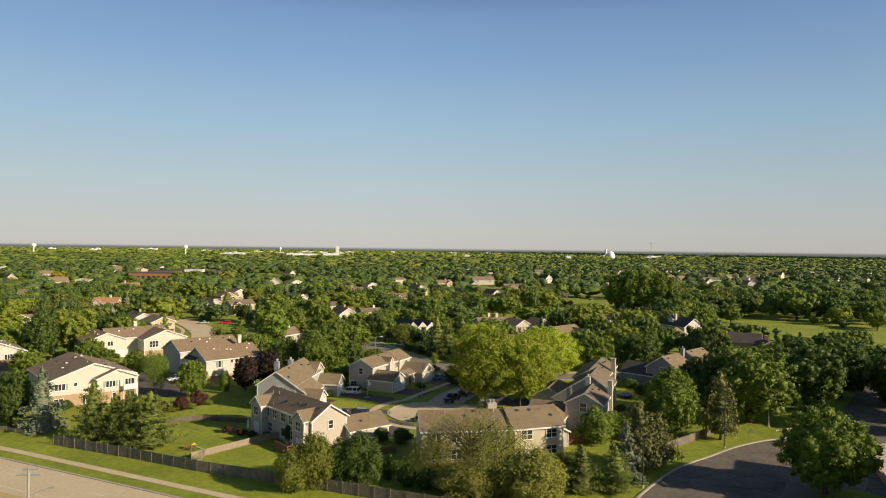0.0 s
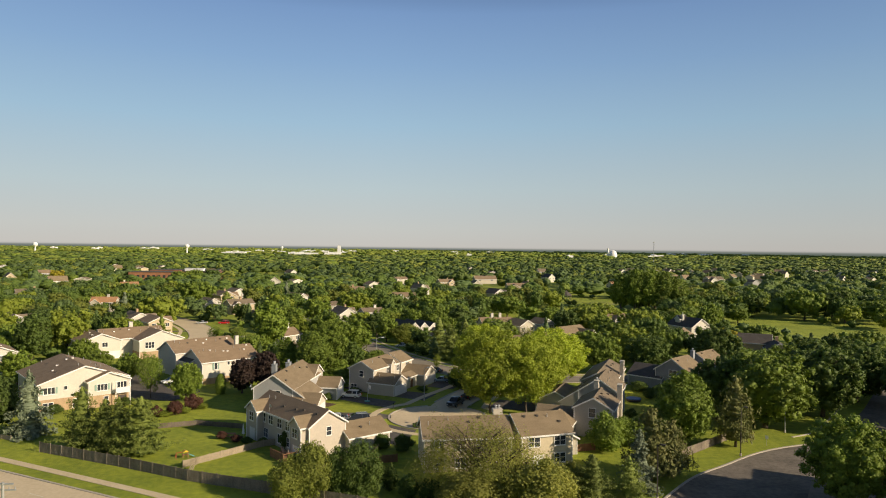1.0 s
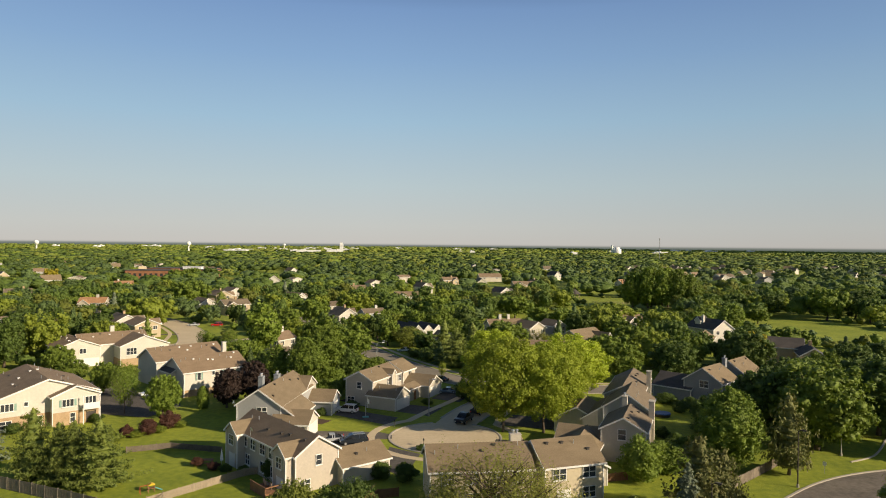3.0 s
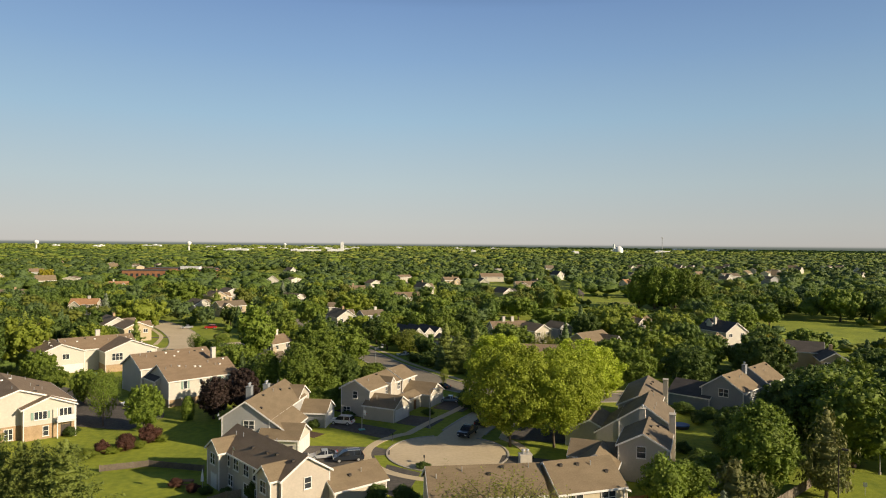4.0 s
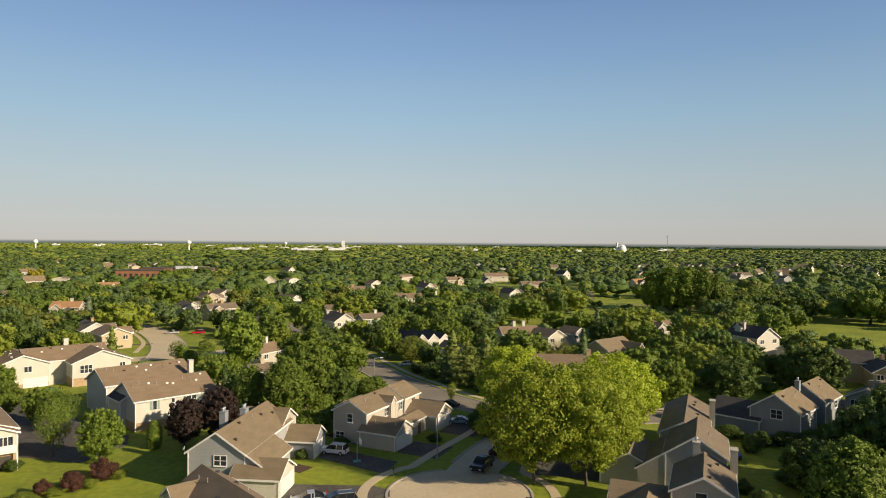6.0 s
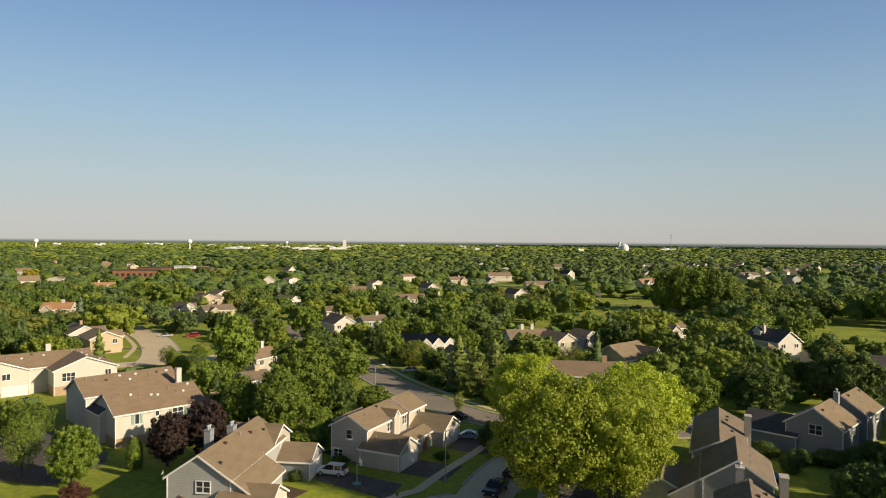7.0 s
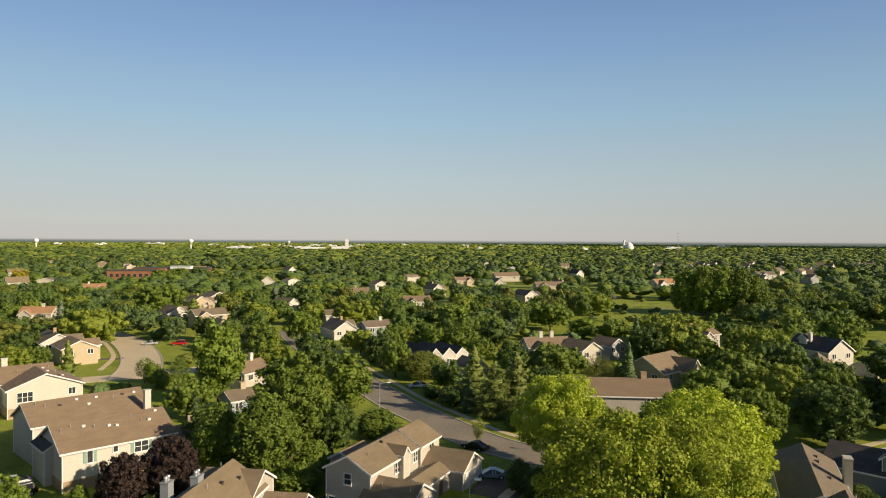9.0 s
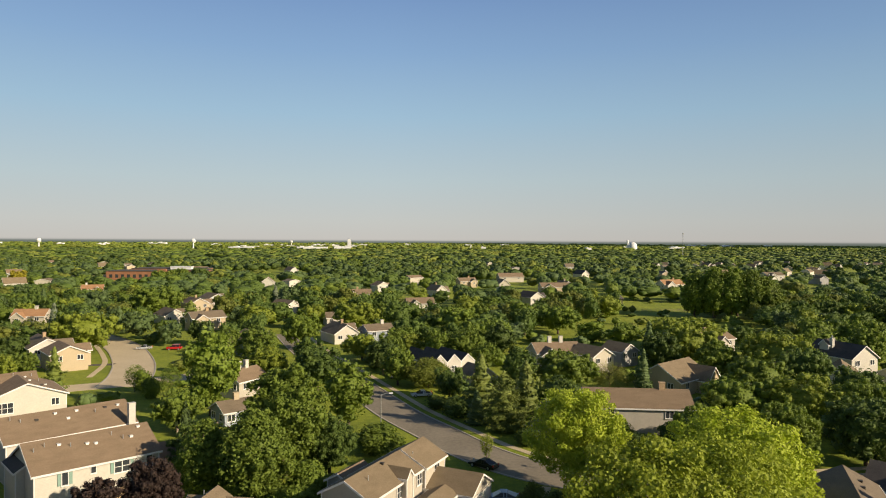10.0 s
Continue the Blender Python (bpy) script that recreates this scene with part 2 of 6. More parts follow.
# ---- far plain backdrop: glowing sheet painted with hazy evening sky over the horizon ahead ----
hz = bpy.data.materials.new("painted_sky_haze")
hz.use_nodes = True
n_, l_ = hz.node_tree.nodes, hz.node_tree.links
tc_ = n_.new("ShaderNodeTexCoord")
sep = n_.new("ShaderNodeSeparateXYZ")
mr_ = n_.new("ShaderNodeMapRange")
mr_.inputs["From Max"].default_value = 2200
l_.new(tc_.outputs["Object"], sep.inputs[0])
l_.new(sep.outputs["Z"], mr_.inputs[0])


def gradient(stops):
    r = n_.new("ShaderNodeValToRGB")
    r.color_ramp.elements[0].position, r.color_ramp.elements[0].color = stops[0][0] / 2200, (*stops[0][1], 1)
    r.color_ramp.elements[1].position, r.color_ramp.elements[1].color = stops[-1][0] / 2200, (*stops[-1][1], 1)
    for z, c in stops[1:-1]:
        r.color_ramp.elements.new(z / 2200).color = (*c, 1)
    l_.new(mr_.outputs[0], r.inputs[0])
    return r


# painted haze: grey-green distance below 36 m, pale then blue sky above
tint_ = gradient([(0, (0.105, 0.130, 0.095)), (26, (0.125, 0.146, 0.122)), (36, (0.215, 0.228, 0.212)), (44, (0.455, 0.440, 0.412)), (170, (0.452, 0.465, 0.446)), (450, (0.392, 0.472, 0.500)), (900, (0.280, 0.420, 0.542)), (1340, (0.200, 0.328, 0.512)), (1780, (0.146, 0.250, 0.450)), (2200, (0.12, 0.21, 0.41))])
veil = gradient([(0, (1, 1, 1)), (1700, (1, 1, 1)), (2150, (0, 0, 0))])
em, tr, mx_ = n_.new("ShaderNodeEmission"), n_.new("ShaderNodeBsdfTransparent"), n_.new("ShaderNodeMixShader")
side = n_.new("ShaderNodeMapRange")      # painted sky glow dims a little towards +x
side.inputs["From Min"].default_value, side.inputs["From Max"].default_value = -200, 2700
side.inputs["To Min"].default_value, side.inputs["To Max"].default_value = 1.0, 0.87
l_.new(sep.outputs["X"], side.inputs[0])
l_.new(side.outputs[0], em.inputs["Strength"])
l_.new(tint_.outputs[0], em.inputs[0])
l_.new(veil.outputs[0], mx_.inputs[0])
l_.new(tr.outputs[0], mx_.inputs[1])
l_.new(em.outputs[0], mx_.inputs[2])
l_.new(mx_.outputs[0], n_["Material Output"].inputs[0])
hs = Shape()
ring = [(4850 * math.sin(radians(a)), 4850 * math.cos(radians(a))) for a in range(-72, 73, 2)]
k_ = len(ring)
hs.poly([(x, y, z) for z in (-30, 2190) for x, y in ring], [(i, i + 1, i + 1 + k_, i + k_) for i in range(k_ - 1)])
tagged(link("backdrop", hs.mesh("backdrop", hz)), "glowing backdrop painted with pale evening sky haze over the horizon", "backdrop", kind="structure")

# ---- ground, roads ----
g = Shape()
R = 4900
g.poly([(-R, -R, 0), (R, -R, 0), (R, R, 0), (-R, R, 0)], [(0, 1, 2, 3)])
ground = tagged(link("ground", g.mesh("ground", LAWN)), "mown green lawn and grass between houses", "ground", kind="structure")


def smooth_line(pts, step=1.5):
    """A Catmull-Rom line through the points."""
    p = [Vector(a) for a in pts]
    p = [p[0] * 2 - p[1]] + p + [p[-1] * 2 - p[-2]]
    out = []
    for i in range(1, len(p) - 2):
        n = max(2, int((p[i + 1] - p[i]).length / step))
        for k in range(n):
            t = k / n
            out.append(0.5 * (2 * p[i] + (p[i + 1] - p[i - 1]) * t + (2 * p[i - 1] - 5 * p[i] + 4 * p[i + 1] - p[i + 2]) * t * t + (3 * p[i] - p[i - 1] - 3 * p[i + 1] + p[i + 2]) * t ** 3))
    return out + [p[-2]]


def strip(s, line, left, right, z, thick=0.12):
    """A raised ribbon along a line, between two sideways distances (left is positive)."""
    n = len(line)
    pts = []
    for i, a in enumerate(line):
        d = (line[min(i + 1, n - 1)] - line[max(i - 1, 0)]).normalized()
        o = Vector((-d.y, d.x))
        for w, zz in ((left, z), (right, z), (right, z - thick), (left, z - thick)):
            pts.append((a.x + o.x * w, a.y + o.y * w, zz))
    faces = []
    for i in range(n - 1):
        k = 4 * i
        for j in range(4):
            faces.append((k + j, k + (j + 1) % 4, k + 4 + (j + 1) % 4, k + 4 + j))
    faces += [(3, 2, 1, 0), (4 * n - 4, 4 * n - 3, 4 * n - 2, 4 * n - 1)]
    s.poly(pts, faces)


def slab(name, outline, mat, z, label, category, thick=0.15):
    n = len(outline)
    s = Shape().poly([(x, y, z) for x, y in outline] + [(x, y, z - thick) for x, y in outline],
                     [tuple(range(n)), tuple(range(2 * n - 1, n - 1, -1))] + [(i, i + n, (i + 1) % n + n, (i + 1) % n) for i in range(n)])
    return tagged(link(name, s.mesh(name, mat)), label, category, kind="structure")


def arc(cx, cy, r, a0, a1, n=40):
    return [Vector((cx + r * math.cos(radians(a0 + (a1 - a0) * i / n)), cy + r * math.sin(radians(a0 + (a1 - a0) * i / n)))) for i in range(n + 1)]


def road(name, pts, width, mat, z, label, kerbs=True):
    line = smooth_line(pts)
    s = Shape()
    strip(s, line, width / 2, -width / 2, z)
    tagged(link(name, s.mesh(name, mat)), label, "road", kind="structure")
    if kerbs:
        k = Shape()
        strip(k, line, width / 2 + 0.35, width / 2, 0.13, 0.2)
        strip(k, line, -width / 2, -width / 2 - 0.35, 0.13, 0.2)
        tagged(link("kerb", k.mesh("kerb", KERB)), "pale concrete kerb along the street", "kerb", kind="structure")
    return line


CX, CY, CR = 9.0, 141.0, 9.9
# turning circle and the street that leads to it
slab("road_circle", [tuple(p) for p in arc(CX, CY, CR, 0, 360, 72)[:-1]], CONCRETE, 0.030, "pale concrete turning circle at the end of the street", "road")
stem = smooth_line([(9.6, 143), (12.2, 151.5), (16.2, 160), (21.0, 168.5), (26.5, 180), (28, 186)])
s = Shape()
strip(s, stem, 3.9, -3.9, 0.024)
tagged(link("road_stem", s.mesh("road", CONCRETE)), "pale concrete residential street", "road", kind="structure")
k = Shape()
strip(k, arc(CX, CY, CR + 0.17, 100, 300), 0.17, -0.17, 0.13, 0.2)
strip(k, arc(CX, CY, CR + 0.17, -60, 55), 0.17, -0.17, 0.13, 0.2)
strip(k, stem[6:-4], 4.25, 3.9, 0.13, 0.2)
strip(k, stem[6:-4], -3.9, -4.25, 0.13, 0.2)
tagged(link("kerb", k.mesh("kerb", KERB)), "pale concrete kerb round the turning circle", "kerb", kind="structure")
w = Shape()
strip(w, arc(CX, CY, 13.4, 118, 252), 0.75, -0.75, 0.055)
strip(w, smooth_line([(2.6, 152.8), (6.8, 160.5), (12.6, 170), (17.5, 179), (19, 183)]), 0.75, -0.75, 0.055)
strip(w, arc(CX, CY, 13.2, -50, 38), 0.7, -0.7, 0.055)
strip(w, smooth_line([(19.4, 149.1), (21.6, 156), (25.2, 163), (29.5, 172)]), 0.7, -0.7, 0.055)
tagged(link("pavement", w.mesh("pavement", WALKWAY)), "narrow concrete footpath round the turning circle", "pavement", kind="structure")

cross = road("road_cross", [(-46, 345), (-33, 304), (-19, 268), (-9.5, 243), (-2.5, 225), (4.3, 211.5), (11.5, 198), (20, 188.5), (32, 182.5), (50, 181), (78, 184), (100, 196)], 8.4, CONCRETE_GREY_SHADED, 0.036, "grey concrete street through the housing estate, darkened for tree shade")
w = Shape()
strip(w, cross, 7.4, 6.1, 0.055)
tagged(link("pavement", w.mesh("pavement", WALKWAY)), "concrete footpath beside the street", "pavement", kind="structure")
road("road_west", [(-128, 352), (-108, 333), (-93, 313), (-80, 288), (-72.5, 268), (-69, 252)], 10.5, CONCRETE, 0.030, "wide pale concrete street bending between lawns")
road("road_lane", [(-175, 222), (-120, 236), (-95, 245), (-72, 255), (-52, 268), (-40, 282)], 8.0, CONCRETE, 0.036, "pale concrete street behind the houses", kerbs=False)
w = Shape()
strip(w, smooth_line([(-104, 318), (-93, 298), (-86, 283), (-81.5, 264)]), 0.7, -0.7, 0.055)
tagged(link("pavement", w.mesh("pavement", WALKWAY)), "concrete footpath across the lawn", "pavement", kind="structure")
slab("drive_west", [(-104, 277), (-83, 281), (-83, 284), (-104, 280)], ASPHALT, 0.045, "dark asphalt drive across the lawn", "drive")

# wide road along the near edge
line = [Vector((-160, 164.5)), Vector((-110, 136.8)), Vector((-63.6, 112.0)), Vector((-30.5, 93.4)), Vector((20, 65.3)), Vector((120, 9.7))]
s = Shape()
strip(s, line, 0.0, -15.5, 0.03)
tagged(link("road_main", s.mesh("road", CONCRETE)), "wide pale concrete through road with lane marks", "road", kind="structure")
k = Shape()
strip(k, line, 0.35, 0.0, 0.14, 0.2)
strip(k, line, -15.5, -17.5, 0.14, 0.2)
tagged(link("kerb", k.mesh("kerb", KERB)), "concrete kerb of the through road", "kerb", kind="structure")
w = Shape()
strip(w, line, 4.3, 2.9, 0.055)
tagged(link("pavement", w.mesh("pavement", WALKWAY)), "straight concrete footpath beside the through road", "pavement", kind="structure")
d = (line[3] - line[2]).normalized()
o = Vector((d.y, -d.x))
mk = Shape()
for i in range(-6, 22):
    a = line[2] + d * (i * 9.0) + o * 3.9
    strip(mk, [a, a + d * 3], 0.07, -0.07, 0.038, 0.01)
strip(mk, [line[2] - d * 60 + o * 7.7, line[2] + d * 90 + o * 7.7], 0.08, -0.08, 0.038, 0.01)
tagged(link("lane_mark", mk.mesh("lane_mark", LINE)), "worn white lane marks on the through road", "road marking", kind="structure")
my = Shape()
strip(my, [line[2] - d * 60 + o * 10.5, line[2] + d * 90 + o * 10.5], 1.3, -1.3, 0.037, 0.01)
tagged(link("lane_mark", my.mesh("lane_mark", LINE_Y)), "faded yellow hatched median of the through road", "road marking", kind="structure")

# parking road to the east
east = smooth_line([(27, 80), (35.4, 91.7), (45.2, 102.7), (53.2, 108.6), (60.8, 114.1), (67.5, 117.6), (74.0, 119.7), (81, 121)])
pts = [tuple(p) for p in east] + [(88, 130), (104, 147), (118, 163), (130, 176), (142, 168), (128, 150), (112, 128), (104, 108), (96, 84), (80, 60), (40, 60)]
slab("road_east", pts, ASPHALT_EAST, 0.03, "dark patched asphalt access road", "road")
k = Shape()
strip(k, east, 0.35, 0.0, 0.15, 0.25)
strip(k, smooth_line([(74, 124.5), (80, 127.5), (87, 134.5), (97, 145.5), (112, 163)]), 0.3, 0.0, 0.15, 0.25)
tagged(link("kerb", k.mesh("kerb", KERB)), "pale concrete kerb along the access road", "kerb", kind="structure")
# patch of sunlight on the access road, painted as a paler slab
slab("patch_east", [(49, 84), (57, 93), (66, 105.5), (77, 114), (84, 112), (72, 96), (62, 84)], ASPHALT_SUNLIT, 0.036, "paler patch painted as sunlit asphalt in the access road", "road")
slab("island_east", [tuple(p) for p in arc(64.5, 87.5, 5.2, 0, 360, 28)[:-1]], LAWN, 0.16, "kerbed grass island in the parking area", "island", 0.2)
# second island: unseen, added under the out-of-view shade trees
slab("island_east", [(90, 103), (99, 100), (112, 124), (103, 128)], LAWN, 0.16, "grass strip beside the parking bay", "island", 0.2)
slab("parking_east", [(73.2, 93), (79, 105), (88, 116), (104, 113), (96, 90), (80, 80)], CONCRETE, 0.05, "pale concrete parking bay", "parking")
wl_ = Shape()
strip(wl_, [Vector((71.5, 86)), Vector((73, 93)), Vector((79, 105.2))], 0.2, -0.2, 1.1, 1.3)
tagged(link("retaining_wall", wl_.mesh("retaining_wall", BRICK)), "low brown retaining wall beside the parking bay", "wall", kind="structure")

# private drives
for pts in ([(-2.4, 124.6), (1.4, 120.0), (4.2, 131.2), (-0.9, 135.3)], [(-15.6, 139.6), (-15.2, 145.8), (-3.0, 144.6), (-0.6, 142.8), (-0.6, 140.2), (-3.0, 140.0)],
            [(-14, 135.2), (-12.8, 139.9), (-3.2, 139.9), (-2.2, 136.4), (-6, 133.2)], [(-12.4, 157.8), (-11.6, 163.4), (0.5, 155.2), (-1.6, 149.6)],
            [(0.2, 160.2), (3.2, 166.2), (9.8, 162.8), (6.6, 156.4)], [(7.9, 172.0), (11.0, 178.8), (17.8, 176.2), (14.0, 168.6)],
            [(31.5, 145), (34.5, 152), (24, 157), (20, 149)], [(26.8, 130), (29.3, 135.4), (18, 139.5), (16.8, 135.6)],
            [(-60.5, 160), (-49, 156.5), (-45.5, 166), (-47.5, 172), (-54, 170), (-62, 184), (-90, 203), (-97, 194), (-74, 176)],
            [(57, 176), (63, 178), (60, 190), (52, 186)]):
    slab("drive", pts, ASPHALT, 0.045, "dark asphalt private drive", "drive")
for pts in ([(-14.2, 150.5), (-12.6, 153), (-16.8, 155.8), (-18.6, 153.5)], [(-12.5, 170.5), (-6.4, 164.4), (-5.2, 165.6), (-11, 172)]):
    slab("flower_bed", pts, MULCH, 0.06, "brown mulch planting bed beside the house", "bed")

# ---- houses ----
WINDOWS = {}


def window_mesh(w, h, cols, rows):
    key = (w, h, cols, rows)
    if key not in WINDOWS:
        f = Shape()
        t = 0.09
        f.box(-w / 2 - t, -0.07, -h / 2 - t, w / 2 + t, 0.02, -h / 2).box(-w / 2 - t, -0.07, h / 2, w / 2 + t, 0.02, h / 2 + t)
        f.box(-w / 2 - t, -0.07, -h / 2, -w / 2, 0.02, h / 2).box(w / 2, -0.07, -h / 2, w / 2 + t, 0.02, h / 2)
        for i in range(1, cols):
            x = -w / 2 + w * i / cols
            f.box(x - 0.05, -0.065, -h / 2, x + 0.05, 0.02, h / 2)
        for i in range(1, rows):
            z = -h / 2 + h * i / rows
            f.box(-w / 2, -0.055, z - 0.03, w / 2, 0.02, z + 0.03)
        p = Shape().box(-w / 2, -0.015, -h / 2, w / 2, 0.02, h / 2)
        sill = Shape().box(-w / 2 - 0.14, -0.12, -h / 2 - 0.16, w / 2 + 0.14, 0.0, -h / 2 - 0.09)
        WINDOWS[key] = f.mesh("frame", TRIM), p.mesh("pane", PANE), sill.mesh("sill", TRIM)
    return WINDOWS[key]


GARAGE = {}


def garage_mesh(w, h):
    if (w, h) not in GARAGE:
        s = Shape()
        for i in range(4):
            for j in range(4):
                x0, z0 = -w / 2 + w * i / 4, h * j / 4
                s.box(x0 + 0.02, -0.06, z0 + 0.015, x0 + w / 4 - 0.02, 0.0, z0 + h / 4 - 0.015)
                s.box(x0 + 0.16, -0.075, z0 + 0.12, x0 + w / 4 - 0.16, -0.055, z0 + h / 4 - 0.12)
        s.box(-w / 2, -0.045, 0, w / 2, 0.0, h)
        t = Shape().box(-w / 2 - 0.14, -0.09, 0, -w / 2, 0.01, h + 0.14).box(w / 2, -0.09, 0, w / 2 + 0.14, 0.01, h + 0.14).box(-w / 2, -0.09, h, w / 2, 0.01, h + 0.14)
        GARAGE[(w, h)] = s.mesh("garage_door", DOORW), t.mesh("trim", TRIM)
    return GARAGE[(w, h)]


class Block:
    """One gabled wing of a house: walls, two roof slopes, white edge boards. x runs along the ridge."""

    def __init__(self, house, x, y, turn, length, width, eave, ridge, wall, roof, over=0.35, base=None, trim=TRIM, detail=True):
        self.house, self.l, self.w, self.eave, self.ridge = house, length, width, eave, ridge
        h = house.matrix_basis.translation
        self.m = pose(x - h.x, y - h.y, 0, 0, 0, turn)
        l, w = length / 2, width / 2
        rise = (ridge - eave) / (w + over)
        top = ridge - 0.16
        we = top - rise * w
        s = Shape()
        s.poly([(-l, -w, -0.3), (l, -w, -0.3), (l, w, -0.3), (-l, w, -0.3), (-l, -w, we), (l, -w, we), (l, w, we), (-l, w, we), (-l, 0, top), (l, 0, top)],
               [(0, 1, 5, 4), (2, 3, 7, 6), (1, 2, 6, 9, 5), (3, 0, 4, 8, 7), (4, 5, 9, 8), (6, 7, 8, 9), (0, 3, 2, 1)])
        part("wall", s, wall, house, m=self.m)
        lo, wo = l + over, w + over
        for side in (-1, 1):
            r = Shape()
            r.prism([(0, ridge), (side * wo, eave), (side * wo, eave - 0.14), (0, ridge - 0.14)][::side], -lo, lo, pose(0, 0, 0, 0, 0, 90))
            part("roof", r, roof, house, m=self.m)
        t = Shape()
        for e in (-1, 1):
            for side in (-1, 1):
                t.prism([(0, ridge - 0.03), (side * (wo + 0.03), eave - 0.03), (side * (wo + 0.03), eave - 0.30), (0, ridge - 0.30)][::side], e * (lo + 0.005) - 0.05 * (e > 0), e * (lo + 0.005) + 0.05 * (e < 0) + 0.05 * (e > 0), pose(0, 0, 0, 0, 0, 90))
        for side in (-1, 1):
            t.box(-lo, side * (wo + 0.02) - 0.05, eave - 0.27, lo, side * (wo + 0.02) + 0.05, eave - 0.02)
        part("edge_trim", t, trim, house, m=self.m)
        if detail:
            cb = Shape().box(-0.07, -0.07, -0.1, 0.07, 0.07, we - 0.05).mesh("corner_board", trim)
            for cx in (-l, l):
                for cy in (-w, w):
                    link("corner_board", cb, house, self.m @ pose(cx, cy, 0))
        if base:
            b = Shape().box(-l - 0.04, -w - 0.04, -0.3, l + 0.04, w + 0.04, base[1])
            part("brick_base", b, base[0], house, m=self.m)

    def catslide(self, sign, x0, x1, drop_to, wall, roof):
        """The slope carried on past the eave, lower down, over a lean-to wall. sign: 1 for +y."""
        wo = self.w / 2 + 0.35
        k = (self.ridge - self.eave) / wo
        y1 = wo + (self.eave - drop_to) / k
        r = Shape().poly([(x, sign * y, z + dz) for dz in (0.012, -0.13) for x, y, z in ((x0, wo - 0.3, self.eave + 0.3 * k), (x1, wo - 0.3, self.eave + 0.3 * k), (x1, y1, drop_to), (x0, y1, drop_to))],
                         [(0, 1, 2, 3)[::-sign], (4, 5, 6, 7)[::sign], (0, 4, 5, 1), (1, 5, 6, 2), (2, 6, 7, 3), (3, 7, 4, 0)])
        part("roof", r, roof, self.house, m=self.m)
        w = Shape()
        yw = y1 - 0.35
        w.poly([(x, sign * y, z) for x in (x0 + 0.3, x1 - 0.3) for y, z in ((self.w / 2, -0.3), (yw, -0.3), (yw, drop_to + 0.35 * k - 0.15), (self.w / 2, self.eave + 0.2 * k - 0.15))],
               [(0, 1, 2, 3), (7, 6, 5, 4), (1, 5, 6, 2), (2, 6, 7, 3)])
        part("wall", w, wall, self.house, m=self.m)
        t = Shape()
        for x in (x0 - 0.03, x1 + 0.03):
            t.poly([(x - 0.03, sign * (wo - 0.3), self.eave + 0.3 * k), (x - 0.03, sign * y1, drop_to), (x - 0.03, sign * y1, drop_to - 0.26), (x - 0.03, sign * (wo - 0.3), self.eave + 0.3 * k - 0.26),
                    (x + 0.03, sign * (wo - 0.3), self.eave + 0.3 * k), (x + 0.03, sign * y1, drop_to), (x + 0.03, sign * y1, drop_to - 0.26), (x + 0.03, sign * (wo - 0.3), self.eave + 0.3 * k - 0.26)],
                   [(0, 1, 2, 3), (7, 6, 5, 4), (0, 4, 5, 1), (1, 5, 6, 2), (2, 6, 7, 3), (3, 7, 4, 0)])
        t.box(x0, sign * (y1 + 0.02) - 0.04, drop_to - 0.25, x1, sign * (y1 + 0.02) + 0.04, drop_to - 0.01)
        part("edge_trim", t, TRIM, self.house, m=self.m)

    def side(self, side):
        """The frame of one wall: x along it, -y outward, z up."""
        return {"y-": pose(0, -self.w / 2, 0), "y+": pose(0, self.w / 2, 0, 0, 0, 180), "x-": pose(-self.l / 2, 0, 0, 0, 0, -90), "x+": pose(self.l / 2, 0, 0, 0, 0, 90)}[side]

    def window(self, side, u, z, w=1.5, h=1.35, cols=2, rows=2, shutters=False):
        f, p, sill = window_mesh(w, h, cols, rows)
        m = self.m @ self.side(side) @ pose(u, -0.05, z)
        win = link("window", f, self.house, m)
        link("pane", p, win)
        link("sill", sill, win)
        if shutters:
            for e in (-1, 1):
                part("shutter", Shape().box(e * (w / 2 + 0.33) - 0.2, -0.05, -h / 2, e * (w / 2 + 0.33) + 0.2, 0.03, h / 2), SHUTTER, win)
        return win

    def garage(self, side, u=0.0, w=4.9, h=2.15):
        d, t = garage_mesh(w, h)
        g_ = link("garage_door", d, self.house, self.m @ self.side(side) @ pose(u, -0.03, 0.02))
        link("trim", t, g_)

    def door(self, side, u, w=0.95, h=2.05, mat=DOORW):
        part("door", Shape().box(-w / 2, -0.06, 0.05, w / 2, 0.02, h).box(-w / 2 - 0.1, -0.05, 0.05, -w / 2, 0.02, h + 0.1).box(w / 2, -0.05, 0.05, w / 2 + 0.1, 0.02, h + 0.1), mat, self.house, m=self.m @ self.side(side) @ pose(u, -0.03, 0))

    def vents(self, n, side=-1, seed=1, light=False):
        rnd = random.Random(seed)
        for i in range(n):
            u = -self.l / 2 + self.l * (i + 0.5 + rnd.uniform(-0.3, 0.3)) / n
            d = rnd.uniform(0.5, self.w / 2 * 0.55)
            z = self.ridge - (self.ridge - self.eave) / (self.w / 2 + 0.35) * d
            if rnd.random() < 0.55:
                v = Shape().box(-0.2, -0.2, -0.15, 0.2, 0.2, 0.14).box(-0.24, -0.24, 0.14, 0.24, 0.24, 0.19)
                part("roof_vent", v, TRIM if light and rnd.random() < 0.75 else POLE_DARK, self.house, m=self.m @ pose(u, side * d, z))
            else:
                part("vent_pipe", Shape().tube((0, 0, -0.2), (0, 0, 0.55), 0.06, 0.06, 8), METAL, self.house, m=self.m @ pose(u, side * d, z))


